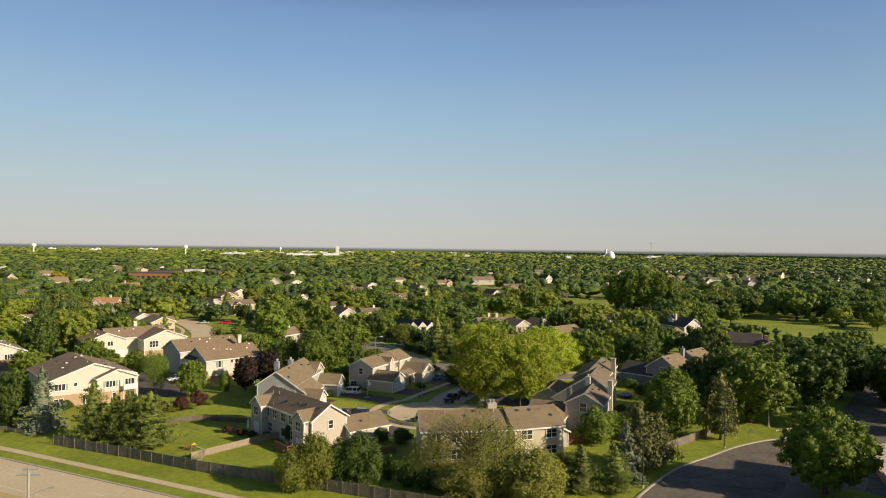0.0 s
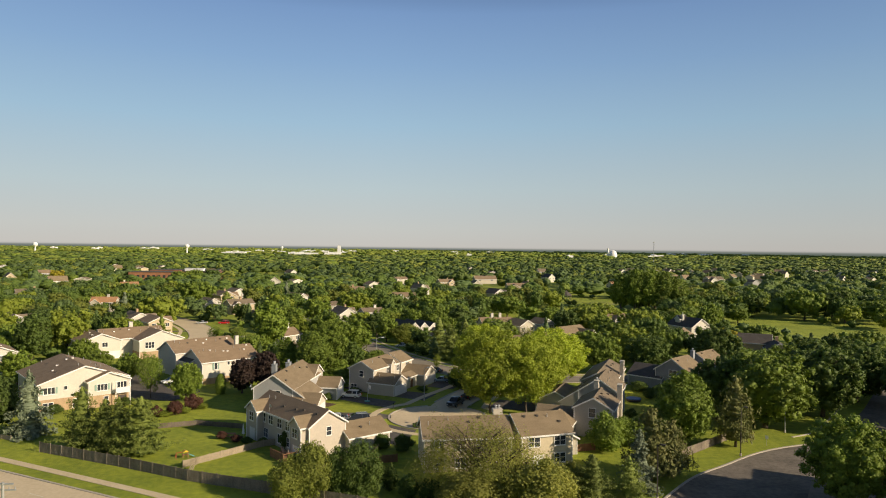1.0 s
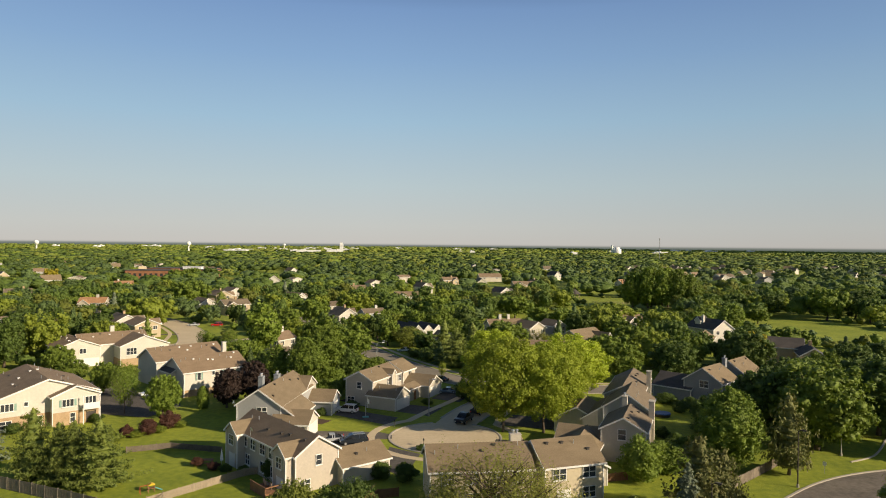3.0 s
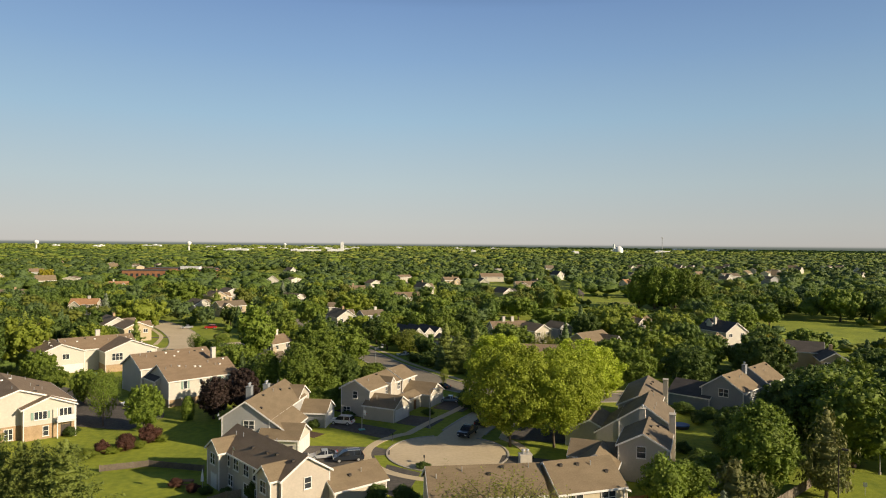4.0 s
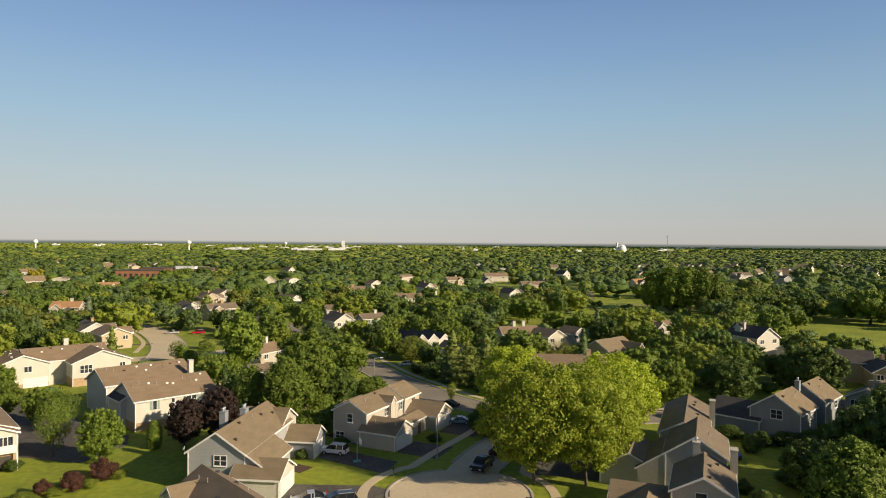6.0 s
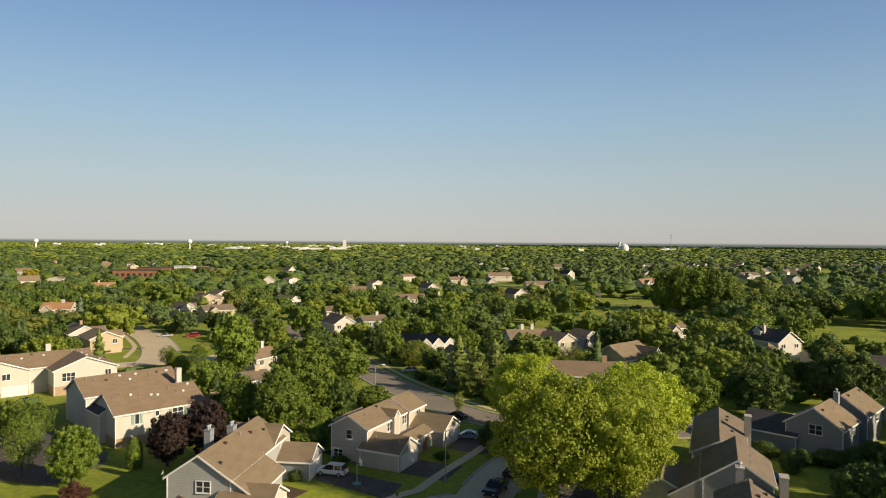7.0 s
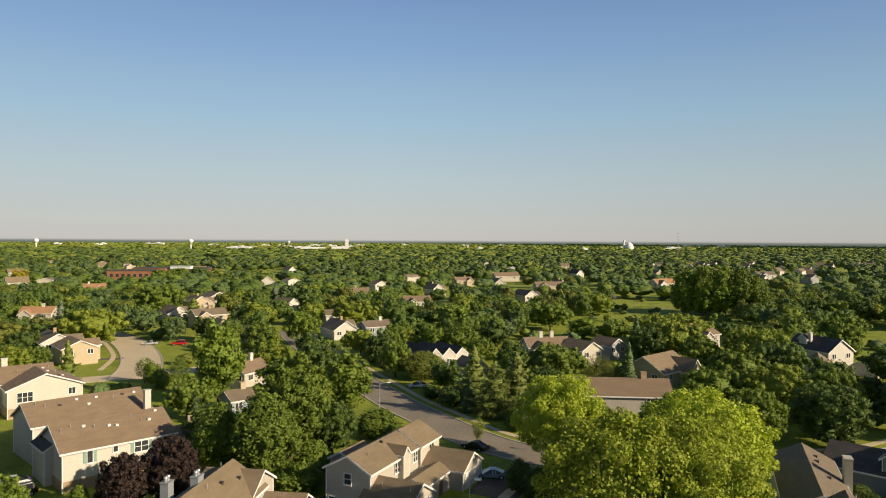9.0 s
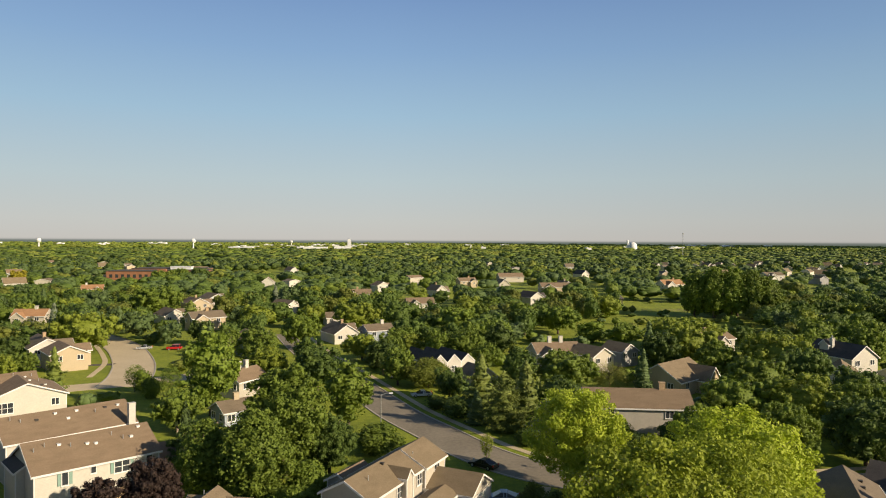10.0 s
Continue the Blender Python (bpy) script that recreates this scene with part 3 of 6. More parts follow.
def chimney(house, x, y, z0, z1, w, dpt, mat, turn=0, caps=2):
    h = house.matrix_basis.translation
    m = pose(x - h.x, y - h.y, 0, 0, 0, turn)
    s = Shape().box(-w / 2, -dpt / 2, z0, w / 2, dpt / 2, z1).box(-w / 2 - 0.06, -dpt / 2 - 0.06, z1, w / 2 + 0.06, dpt / 2 + 0.06, z1 + 0.12)
    c = part("chimney", s, mat, house, m=m)
    for i in range(caps):
        u = (i - (caps - 1) / 2) * 0.55
        part("flue_cap", Shape().tube((u, 0, z1 + 0.1), (u, 0, z1 + 0.5), 0.14, 0.14, 10).tube((u, 0, z1 + 0.55), (u, 0, z1 + 0.68), 0.24, 0.16, 10), METAL, c)


def polar(x, y, a, d):
    return x + d * math.cos(radians(a)), y + d * math.sin(radians(a))


# townhouse row nearest to the camera
h = thing("townhouse_row", -16.9, 123.2, "grey-sided townhouse row with tan shingle roof beside the turning circle", "house", "townhouses")
b = Block(h, -16.9, 123.2, 128, 19.7, 6.9, 5.3, 7.75, SIDE["oat"], ROOF["brown"])
for u in (-5.6, -2.9, 0.2, 3.0, 5.2):
    b.window("y+", u, 4.1, 1.45, 1.45)
for u in (-4.6, 0.3, 3.6):
    b.window("y+", u, 1.5, 1.4, 1.5)
b.window("x-", 0.2, 4.2, 0.9, 1.35, 1)
b.window("x-", -2.0, 1.2, 1.6, 1.1)
b.vents(6, 1, 3)
b.vents(5, -1, 4)
for cx, cy, wd in ((-15.35, 114.95, 4.3), (-24.7, 126.75, 4.6)):
    px, py = polar(cx, cy, 38, 1.9)
    b2 = Block(h, px, py, 38, 5.4, wd - 0.7, 5.3, 6.9, SIDE["oat"], ROOF["tan"], 0.3)
    b2.window("x-", 0, 4.1, 1.5, 1.45)
    b2.door("x-", 0.3, 1.7, 2.1, DOORW)
gb = Block(h, -5.9, 121.2, 36, 8.0, 6.3, 2.75, 4.75, SIDE["cream"], ROOF["tan"])
gb.garage("x+")
gb.vents(2, -1, 2)
b.door("y-", 2)

# second row
h = thing("townhouse_row", -23.0, 152.4, "grey townhouse row with tan roof, metal-capped chimneys and white garages", "house", "townhouses")
b = Block(h, -23.0, 152.4, 80, 18.6, 8.2, 5.4, 8.4, SIDE["grey"], ROOF["tan"])
b.window("x-", 0.6, 4.35, 1.75, 1.35)
b.window("x-", -1.6, 1.5, 1.5, 1.3)
b.vents(5, -1, 8)
b.vents(3, 1, 9)
b.catslide(-1, -9.6, 1.0, 3.4, SIDE["grey"], ROOF["tan"])
gc = Block(h, -18.2, 143.4, -10, 6.6, 6.2, 2.75, 4.7, SIDE["white"], ROOF["tan"])
gc.garage("x+")
r3 = Block(h, -20.8, 160.9, -10, 6.6, 7.0, 5.4, 7.55, SIDE["taupe"], ROOF["tan"])
r3.window("x+", 0, 4.3, 1.3, 1.2)
gr = Block(h, -15.3, 160.6, -10, 5.8, 5.9, 2.8, 4.75, SIDE["slate"], ROOF["tan"])
gr.garage("x+")
chimney(h, -26.1, 153.0, 5.5, 8.7, 1.2, 0.9, SIDE["slate"], 80)
chimney(h, -23.3, 154.2, 7, 8.9, 1.3, 0.9, SIDE["slate"], 80)

# duplex with two front garages
h = thing("townhouse_row", -3.6, 173.7, "taupe two-storey duplex with tan roof and two white-doored front garages", "house", "townhouses")
b = Block(h, -3.8, 173.3, 61.5, 17.2, 6.6, 5.5, 7.45, SIDE["taupe"], ROOF["tan"])
b.window("x-", 0, 4.35, 1.0, 1.35, 1)
b.window("x-", -2.0, 1.2, 1.6, 1.1)
for u in (-1.8, 0.8, 3.4, 6.2):
    b.window("y-", u, 4.3, 1.2, 1.35)
b3 = Block(h, -0.1, 179.6, 61.5, 5.8, 6.9, 5.55, 7.6, SIDE["cream"], ROOF["tan"])
b3.window("y-", 0.4, 4.4, 1.4, 1.3)
px, py = polar(-3.8, 173.3, 61.5, -0.6)
px, py = polar(px, py, -28.5, 2.4)
dm = Block(h, px, py, -28.5, 3.4, 1.6, 5.9, 7.0, SIDE["cream"], ROOF["tan"], 0.2)
g1 = Block(h, -1.6, 164.6, -29, 6.8, 6.1, 2.8, 4.75, SIDE["taupe"], ROOF["tan"])
g1.garage("x+")
g2 = Block(h, 6.1, 176.9, -29, 6.4, 6.4, 2.8, 4.75, SIDE["taupe"], ROOF["tan"])
g2.garage("x+")
g1.vents(2, -1, 5)
pr = Block(h, 2.2, 171.2, 61.5, 7.2, 3.4, 2.75, 3.6, SIDE["taupe"], ROOF["tan"])
pr.door("y-", 1.0, 0.9, 2.0, mat=CEDAR)
lw = Block(h, -8.2, 176.6, 61.5, 5.5, 3.4, 4.3, 5.4, SIDE["taupe"], ROOF["brown"])
b.vents(3, -1, 12)

# row in front, partly behind the willow
h = thing("townhouse_row", 16.0, 111.5, "cream-sided two-storey townhouse row with tan roof behind a willow", "house", "townhouses")
b = Block(h, 11.2, 111.2, 4, 13.6, 8.0, 5.2, 7.7, SIDE["sand"], ROOF["tan"])
for u in (-4.5, -1.2, 2.0, 4.8):
    b.window("y-", u, 4.1, 1.5, 1.35)
    b.window("y-", u, 1.4, 1.5, 1.5)
b.vents(5, -1, 21)
b4 = Block(h, 23.2, 112.3, 15, 8.8, 7.6, 5.3, 8.0, SIDE["sand"], ROOF["tan"])
for u, z in ((-2.3, 4.2), (2.2, 4.2), (2.2, 1.5)):
    b4.window("y-", u, z, 1.9, 1.4, 2)
b4.door("y-", -1.6, 1.8, 2.1)
b4.vents(4, -1, 22)
chimney(h, 16.9, 113.6, 5, 8.1, 1.5, 1.1, SIDE["cream"], 4)
lr = Block(h, 30.6, 127.6, 65, 6.6, 5.6, 2.8, 4.8, SIDE["taupe"], ROOF["tan"])
lr2 = Block(h, 26.5, 119.0, 105, 9.0, 6.4, 2.8, 4.7, SIDE["taupe"], ROOF["tan"])

# row east of the turning circle
h = thing("townhouse_row", 42.0, 142.0, "taupe townhouse row of stepped gables with chimneys and low garages", "house", "townhouses")
b = Block(h, 38.6, 130.1, 65, 10.0, 7.0, 5.3, 7.4, SIDE["taupe"], ROOF["grey"])
b.window("x-", -0.2, 4.5, 1.2, 1.6, 1)
b.vents(3, -1, 31)
b2 = Block(h, 43.6, 143.4, 65, 10.6, 8.0, 5.6, 8.5, SIDE["grey"], ROOF["grey"])
b2.vents(3, -1, 33)
b3 = Block(h, 48.8, 159.2, 65, 20.4, 7.1, 5.5, 7.5, SIDE["taupe"], ROOF["grey"])
b3.vents(4, -1, 34)
b3.window("x-", 1.5, 4.2, 1.2, 1.3)
ga = Block(h, 35.6, 147.6, 65, 10.2, 8.0, 2.8, 5.0, SIDE["taupe"], ROOF["grey"])
ga.garage("y+", -2.4)
b2.catslide(1, -5.6, 5.0, 3.1, SIDE["taupe"], ROOF["grey"])
gb = Block(h, 31.0, 131.4, -25, 6.6, 5.8, 2.8, 4.7, SIDE["taupe"], ROOF["tan"])
gb.garage("x-")
chimney(h, 43.9, 132.9, 0, 8.2, 1.6, 0.9, SIDE["cream"], 65, 0)
chimney(h, 52.9, 158.4, 0, 8.6, 1.6, 0.9, SIDE["cream"], 65, 0)
chimney(h, 40.0, 135.4, 5, 8.5, 1.2, 0.9, SIDE["cream"], 65, 1)

# slate duplex further east
h = thing("townhouse_row", 74.0, 170.0, "slate-grey duplex with brown shingle roofs and white window frames", "house", "townhouses")
b = Block(h, 71.2, 168.8, 42, 8.8, 8.6, 5.0, 8.1, SIDE["slate"], ROOF["tan"])
b.window("x-", 0.3, 4.4, 1.9, 1.5)
b.window("y-", 1.5, 4.0, 1.9, 1.3, 3)
b.vents(3, -1, 41)
b2 = Block(h, 80.8, 176.0, 42, 9.4, 8.0, 5.4, 8.5, SIDE["slate"], ROOF["tan"])
b2.window("x+", 0, 4.2, 1.6, 1.3)
b2.window("y-", 1.5, 4.2, 1.7, 1.3)
b2.vents(3, -1, 42)
gl = Block(h, 66.0, 173.6, 132, 9.0, 8.4, 2.8, 5.4, SIDE["slate"], ROOF["dark"])
chimney(h, 76.0, 172.3, 7.0, 9.0, 1.0, 0.8, SIDE["slate"], 42, 1)

# big cream fourplexes to the west
h = thing("apartment_house", -70.2, 159.0, "cream-sided fourplex with brick ground floor, balcony and brown roof", "house", "fourplexes")
b = Block(h, -71.1, 158.55, 128, 19.6, 17.0, 5.8, 8.9, SIDE["white"], ROOF["brown"], 0.45, (BRICK, 2.55))
b.window("x-", -6.6, 4.3, 2.0, 1.3, 3, 1, True)
b.window("x-", -3.6, 4.6, 0.6, 0.7, 1, 1)
b.window("x-", -6.8, 1.2, 1.8, 1.3)
b.window("x-", -1.6, 1.2, 1.2, 1.8)
b.vents(9, -1, 51, True)
b.vents(7, 1, 52, True)
px, py = polar(-61.2, 152.9, 128, 2.2)
b2 = Block(h, px, py, 128, 6.6, 8.0, 5.6, 7.4, SIDE["white"], ROOF["brown"], 0.4, (BRICK, 2.55))
b2.window("x-", -1.4, 4.2, 1.9, 1.3, 3, 1, True)
b2.window("x-", -0.6, 1.4, 0.8, 1.6, 1)
b2.door("x-", 2.6, 1.5, 2.1, POLE_DARK)
b2.window("x-", 2.5, 4.1, 1.8, 1.7, 3, 1)
rail = Shape().box(0.9, -1.3, 3.0, 3.95, -1.2, 3.95).box(0.9, -1.3, 2.75, 3.95, 0, 2.95).box(0.9, -1.3, 0, 1.05, -1.15, 5.4).box(3.8, -1.3, 0, 3.95, -1.15, 5.4)
part("balcony", rail, TRIM, h, m=b2.m @ b2.side("x-"))

h = thing("apartment_house", -48.0, 187.0, "cream fourplex with long brown shingle roofs, green shutters and brick base", "house", "fourplexes")
b = Block(h, -45.0, 183.2, 41, 15.4, 10.8, 5.5, 8.4, SIDE["white"], ROOF["brown"], 0.4, (BRICK, 1.5))
b.window("y-", -4.2, 4.3, 0.7, 1.6, 1, 1, True)
b.window("y-", -0.8, 4.7, 0.6, 0.8, 1, 1)
b.window("y-", 2.8, 4.4, 1.9, 1.5, 2, 2, True)
b.window("y-", 6.4, 4.4, 0.8, 1.5, 1, 1)
b.vents(10, -1, 61, True)
b2 = Block(h, -54.2, 195.4, 43, 17.8, 10.2, 6.0, 8.8, SIDE["white"], ROOF["brown"], 0.4)
b2.vents(9, -1, 62, True)
b3 = Block(h, -51.5, 180.4, 131, 6.0, 4.0, 5.0, 6.4, SIDE["white"], ROOF["dark"], 0.3)
b3.window("x-", 0.4, 3.8, 0.8, 1.2, 1)
px, py = polar(-45.0, 183.2, 41, 9.8)
b4 = Block(h, px, py, 41, 5.0, 7.0, 3.6, 5.0, SIDE["white"], ROOF["brown"], 0.3)
chimney(h, -44.3, 196.6, 6, 9.2, 1.0, 0.8, SIDE["white"], 43, 0)

h = thing("apartment_house", -80.0, 219.0, "cream fourplex with brown roof, front gables and a white chimney", "house", "fourplexes")
b = Block(h, -75.6, 222.6, 128, 13.4, 13.0, 5.6, 8.3, SIDE["white"], ROOF["brown"], 0.4, (BRICK, 2.0))
b.window("x-", -3.6, 4.0, 2.6, 1.8, 3, 2)
b.window("x-", 4.6, 4.2, 1.2, 1.2, 2, 1)
b.vents(7, -1, 71, True)
b2 = Block(h, -91.6, 217.6, 128, 14, 11, 5.6, 7.9, SIDE["white"], ROOF["brown"], 0.4, (BRICK, 1.0))
b2.window("x-", 1.0, 4.4, 1.5, 1.3, 2, 1)
b2.window("x-", -2.4, 4.4, 0.8, 1.3, 1, 1)
b2.garage("x-", 2.6)
b2.vents(7, 1, 72, True)
b3 = Block(h, -83.0, 222.4, 38, 18, 9.5, 5.8, 8.6, SIDE["white"], ROOF["brown"], 0.4)
b3.vents(7, -1, 73, True)
chimney(h, -83.6, 224.6, 7, 9.9, 1.1, 0.9, SIDE["white"], 38, 0)

h = thing("apartment_house", -108.0, 192.0, "cream fourplex with a brown roof half hidden by trees", "house", "fourplexes")
b = Block(h, -109.0, 192.5, 128, 14, 12, 5.6, 8.2, SIDE["white"], ROOF["brown"], 0.4, (BRICK, 2.2))
b.window("x-", 2.0, 4.2, 1.8, 1.3, 3, 1)
b2 = Block(h, -99.0, 178.5, 40, 16, 9, 2.9, 5.0, SIDE["white"], ROOF["brown"], 0.4)
b2.garage("y-", 3)
b.vents(6, -1, 81, True)

# houses further off: x, y, turn, length, width, eave, ridge, walls, roof, what sets it apart
FAR = [
    (115.1, 263.5, 108, 13.6, 9.4, 5.3, 8.7, "white", "dark", "cream house with a steep dark roof and white gable"),
    (118.4, 206.6, 67, 9.6, 6.8, 4.5, 6.9, "tan", "dark", "tan house with dark roof and brick chimney"),
    (116.5, 217.0, 150, 10, 7.6, 5.3, 8.0, "tan", "dark", "dark-roofed house beside the field"),
    (102.0, 187.0, 40, 12, 8, 2.9, 5.2, "grey", "grey", "low grey-roofed house among trees"),
    (-149, 364, 5, 12, 8, 5.0, 7.6, "cream", "orange", "cream house with an orange-tan roof"),
    (-94, 277, 128, 12, 9, 4.7, 6.9, "tan", "brown", "brown brick two-storey house with a white gable"),
    (-106, 289, 128, 13, 9, 4.6, 7.2, "white", "grey", "white-gabled house with grey roof"),
    (-101, 380, 128, 13, 9, 3.6, 6.4, "white", "grey", "low white-gabled bungalow with grey roof"),
    (-103, 420, 128, 12, 9, 5.0, 7.6, "tan", "brown", "tan two-storey house with brown roof"),
    (-103, 450, 128, 13, 9, 5.0, 7.5, "white", "grey", "pale house with grey-blue roof"),
    (-80, 358, 38, 13, 8, 5.0, 7.4, "tan", "grey", "tan house with a broad chimney"),
    (-48, 298, 128, 11, 8, 5.2, 7.6, "blue", "grey", "blue-grey sided two-storey house among trees"),
    (-38.5, 244, 60, 9, 7, 3.8, 6.0, "taupe", "brown", "brown-roofed house with two tall chimneys"),
    (-34.5, 220, 40, 6, 6, 2.7, 4.4, "blue", "grey", "small blue-sided garage with dark windows"),
    (-60, 420, 140, 12, 9, 3.6, 6.6, "white", "grey", "white-gabled house with grey roof"),
    (-31, 374, 20, 9, 7, 3.2, 5.4, "white", "grey", "small white house among trees"),
    (-24.5, 326, 118, 13, 9, 3.4, 6.6, "white", "grey", "white-gabled bungalow on a green lawn"),
    (-11.5, 326, 28, 10, 7, 4.2, 6.2, "blue", "grey", "grey-blue house beside a white bungalow"),
    (-30, 488, 15, 15, 9, 4.0, 7.0, "tan", "brown", "brown-roofed house among trees"),
    (5, 430, 15, 14, 9, 4.0, 6.8, "white", "brown", "white house with brown roof"),
    (17, 513, 120, 12, 8, 4.6, 8.0, "white", "grey", "tall white gable between trees"),
    (40.5, 277, 10, 13, 8, 4.4, 6.9, "taupe", "brown", "grey-brown house with two pale chimneys"),
    (49.5, 271.5, 118, 9.5, 7.5, 4.4, 6.8, "cream", "tan", "cream gabled house with a tan roof"),
    (60, 280, 118, 8, 6.5, 4.2, 6.4, "grey", "tan", "grey house with a tan roof"),
    (62.5, 246, 40, 14, 11, 3.4, 7.0, "tan", "tan", "tan-roofed house with a broad hip and chimney"),
    (42, 213, -8, 19, 9, 4.9, 7.6, "taupe", "brown", "long brown-roofed house behind yellow-green trees"),
    (67, 462, 118, 12, 9, 4.6, 7.8, "white", "dark", "bright white-gabled house on a lawn"),
    (88, 678, 10, 22, 10, 4.6, 8.0, "cream", "brown", "long cream house with a reddish roof"),
    (99, 548, 5, 20, 10, 4.6, 7.4, "tan", "brown", "pinkish-tan house with a brown roof"),
    (108, 560, 118, 10, 8, 4.6, 8.0, "white", "brown", "white-gabled house behind the lawn"),
    (162, 722, 118, 12, 9, 5.0, 9.0, "white", "dark", "small bright white gable far off"),
    (191, 578, 20, 18, 10, 4.6, 8.0, "white", "orange", "white house with an orange roof"),
    (328, 688, 10, 18, 11, 6.0, 9.0, "white", "grey", "pale grey two-storey house"),
    (300, 640, 118, 9, 8, 5.0, 8.2, "white", "grey", "white gabled house among trees"),
    (-226, 440, 30, 14, 9, 4.0, 6.6, "white", "grey", "white-roofed house far off"),
    (-150, 281, 128, 12, 10, 4.4, 7.0, "white", "grey", "white house with grey roof"),
    (-196, 520, 20, 12, 9, 4.4, 7.2, "tan", "orange", "tan house with orange roof"),
    (-20, 560, 118, 11, 9, 4.6, 7.2, "white", "brown", "pale gabled house between trees"),
    (44, 610, 20, 14, 9, 4.6, 7.4, "tan", "brown", "tan brown-roofed house between trees"),
    (96.0, 300.0, 30, 12, 9, 4.6, 7.0, "taupe", "brown", "taupe house with chimneys behind trees"),
]
HOUSES_FAR = []
for i, (x, y, a, l_, w_, e, r, wall, roof, label) in enumerate(FAR):
    h = thing("house", x, y, label, "house", "houses further off")
    b = Block(h, x, y, a, l_, w_, e, r, SIDE[wall], ROOF[roof], 0.4, detail=False)
    for sd_ in ("y-", "x-", "x+"):
        ln = l_ if sd_ == "y-" else w_
        for u in (-ln * 0.28, ln * 0.28) if ln > 5 else (0,):
            b.window(sd_, u, min(e - 1.1, 4.2), 1.4, 1.2, 2, 1)
    rnd = random.Random(i)
    if l_ > 10 and "long" not in label:
        px, py = polar(x, y, a + 90, -w_ * 0.35)
        px, py = polar(px, py, a, l_ * rnd.choice((-0.25, 0.25)))
        b2 = Block(h, px, py, a + 90, w_ * 0.8, l_ * 0.4, e - 0.4, r - 0.8, SIDE[wall], ROOF[roof], 0.35, detail=False)
        b2.window("x-", 0, min(e - 1.3, 4.0), 1.3, 1.1, 2, 1)
    if "two" in label and "chimneys" in label:
        for k_ in (-0.12, 0.14):
            chimney(h, *polar(x, y, a, l_ * k_), e, r + 1.5, 1.0, 0.8, SIDE["white"], a, 0)
    elif "steep dark roof" in label:
        chimney(h, *polar(*polar(x, y, a, 1.0), a + 90, 2.2), e, r + 0.9, 0.9, 0.8, SIDE["white"], a, 1)
        dx_, dy_ = polar(*polar(x, y, a, 2.5), a + 90, 1.6)
        Block(h, dx_, dy_, a + 90, 3.6, 2.6, r - 0.9, r + 0.6, SIDE["white"], ROOF[roof], 0.25, detail=False)
    elif rnd.random() < 0.6:
        cx, cy = polar(x, y, a, l_ * rnd.uniform(-0.3, 0.3))
        chimney(h, cx, cy, e, r + 1.1, 1.1, 0.8, rnd.choice((BRICK, SIDE["white"], SIDE["tan"])), a, 0)
    HOUSES_FAR.append((x, y, l_))

# chimneys, a front garage and dormer that the estate houses show
h = thing("house_annex", 107.4, 251.6, "tan-roofed white front garage of the dark-roofed house", "garage", "houses further off")
ag = Block(h, 107.4, 251.6, 60, 7.6, 6.6, 3.2, 5.6, SIDE["white"], ROOF["tan"], 0.4, detail=False)
ag.garage("x-", 0)
h = thing("house_annex", 120.8, 250.4, "low tan-roofed white wing beside the dark-roofed house", "garage", "houses further off")
Block(h, 122.6, 252.0, 30, 8.0, 6.0, 2.8, 4.6, SIDE["white"], ROOF["brown"], 0.4, detail=False)

# low row with pale party walls across its dark roof
h = thing("terraced_house", 9.0, 264.0, "dark-roofed terrace with white edge bands across the roof", "house", "houses further off")
for i in range(3):
    px, py = polar(5.5, 263.5, 28, i * 4.4 - 2)
    b = Block(h, px, py, 118, 15 - i, 4.2, 4.6 - 0.1 * i, 6.9 - 0.25 * i, SIDE["white"], ROOF["dark"], 0.15)
    b.window("x-", 0, 3.0, 1.4, 1.2)
b = Block(h, 16.0, 250.5, 118, 8, 6, 2.9, 5.4, SIDE["cream"], ROOF["grey"], 0.3)
HOUSES_FAR.append((9, 264, 16))

# block beside the access road: its shade lies across the asphalt
h = thing("office_building", 82.1, 92.7, "plain tan brick block with a flat roof beside the access road", "building", turn=-31.7)
part("wall", Shape().box(0, -34, -0.3, 34, 0, 11.7), BRICK, h)
part("roof", Shape().box(-0.15, -34.15, 11.7, 34.15, 0.15, 12.0), ROOF["dark"], h)

# school
h = thing("school_building", -222, 705, "long low red-brick school with dark flat roof and white roof unit", "school")
for x0, y0, x1, y1, z in ((-40, -14, 2, 16, 7.6), (2, -6, 44, 22, 8.2), (-30, 16, 36, 40, 8.8)):
    part("wall", Shape().box(x0, y0, -0.3, x1, y1, z), BRICK_RED, h)
    part("roof", Shape().box(x0 - 0.3, y0 - 0.3, z, x1 + 0.3, y1 + 0.3, z + 0.5), ROOF["dark"], h)
for i in range(9):
    part("window", Shape().box(-42 + i * 5, -14.12, 2.2, -39.5 + i * 5, -13.9, 5.0), PANE, h)
part("entrance_tower", Shape().box(2, -9, 0, 9, -5.5, 9.6), BRICK_RED, h)
part("roof_unit", Shape().box(8, 6, 8.6, 26, 14, 11).box(7.5, 5.5, 11, 26.5, 14.5, 11.3), WHITE, h)
for x, y in ((-60, -20), (-52, -24), (60, 10)):
    part("annex", Shape().box(x - 6, y - 4, -0.2, x + 6, y + 4, 4.2), SIDE["tan"], h)
HOUSES_FAR.append((-222, 700, 75))

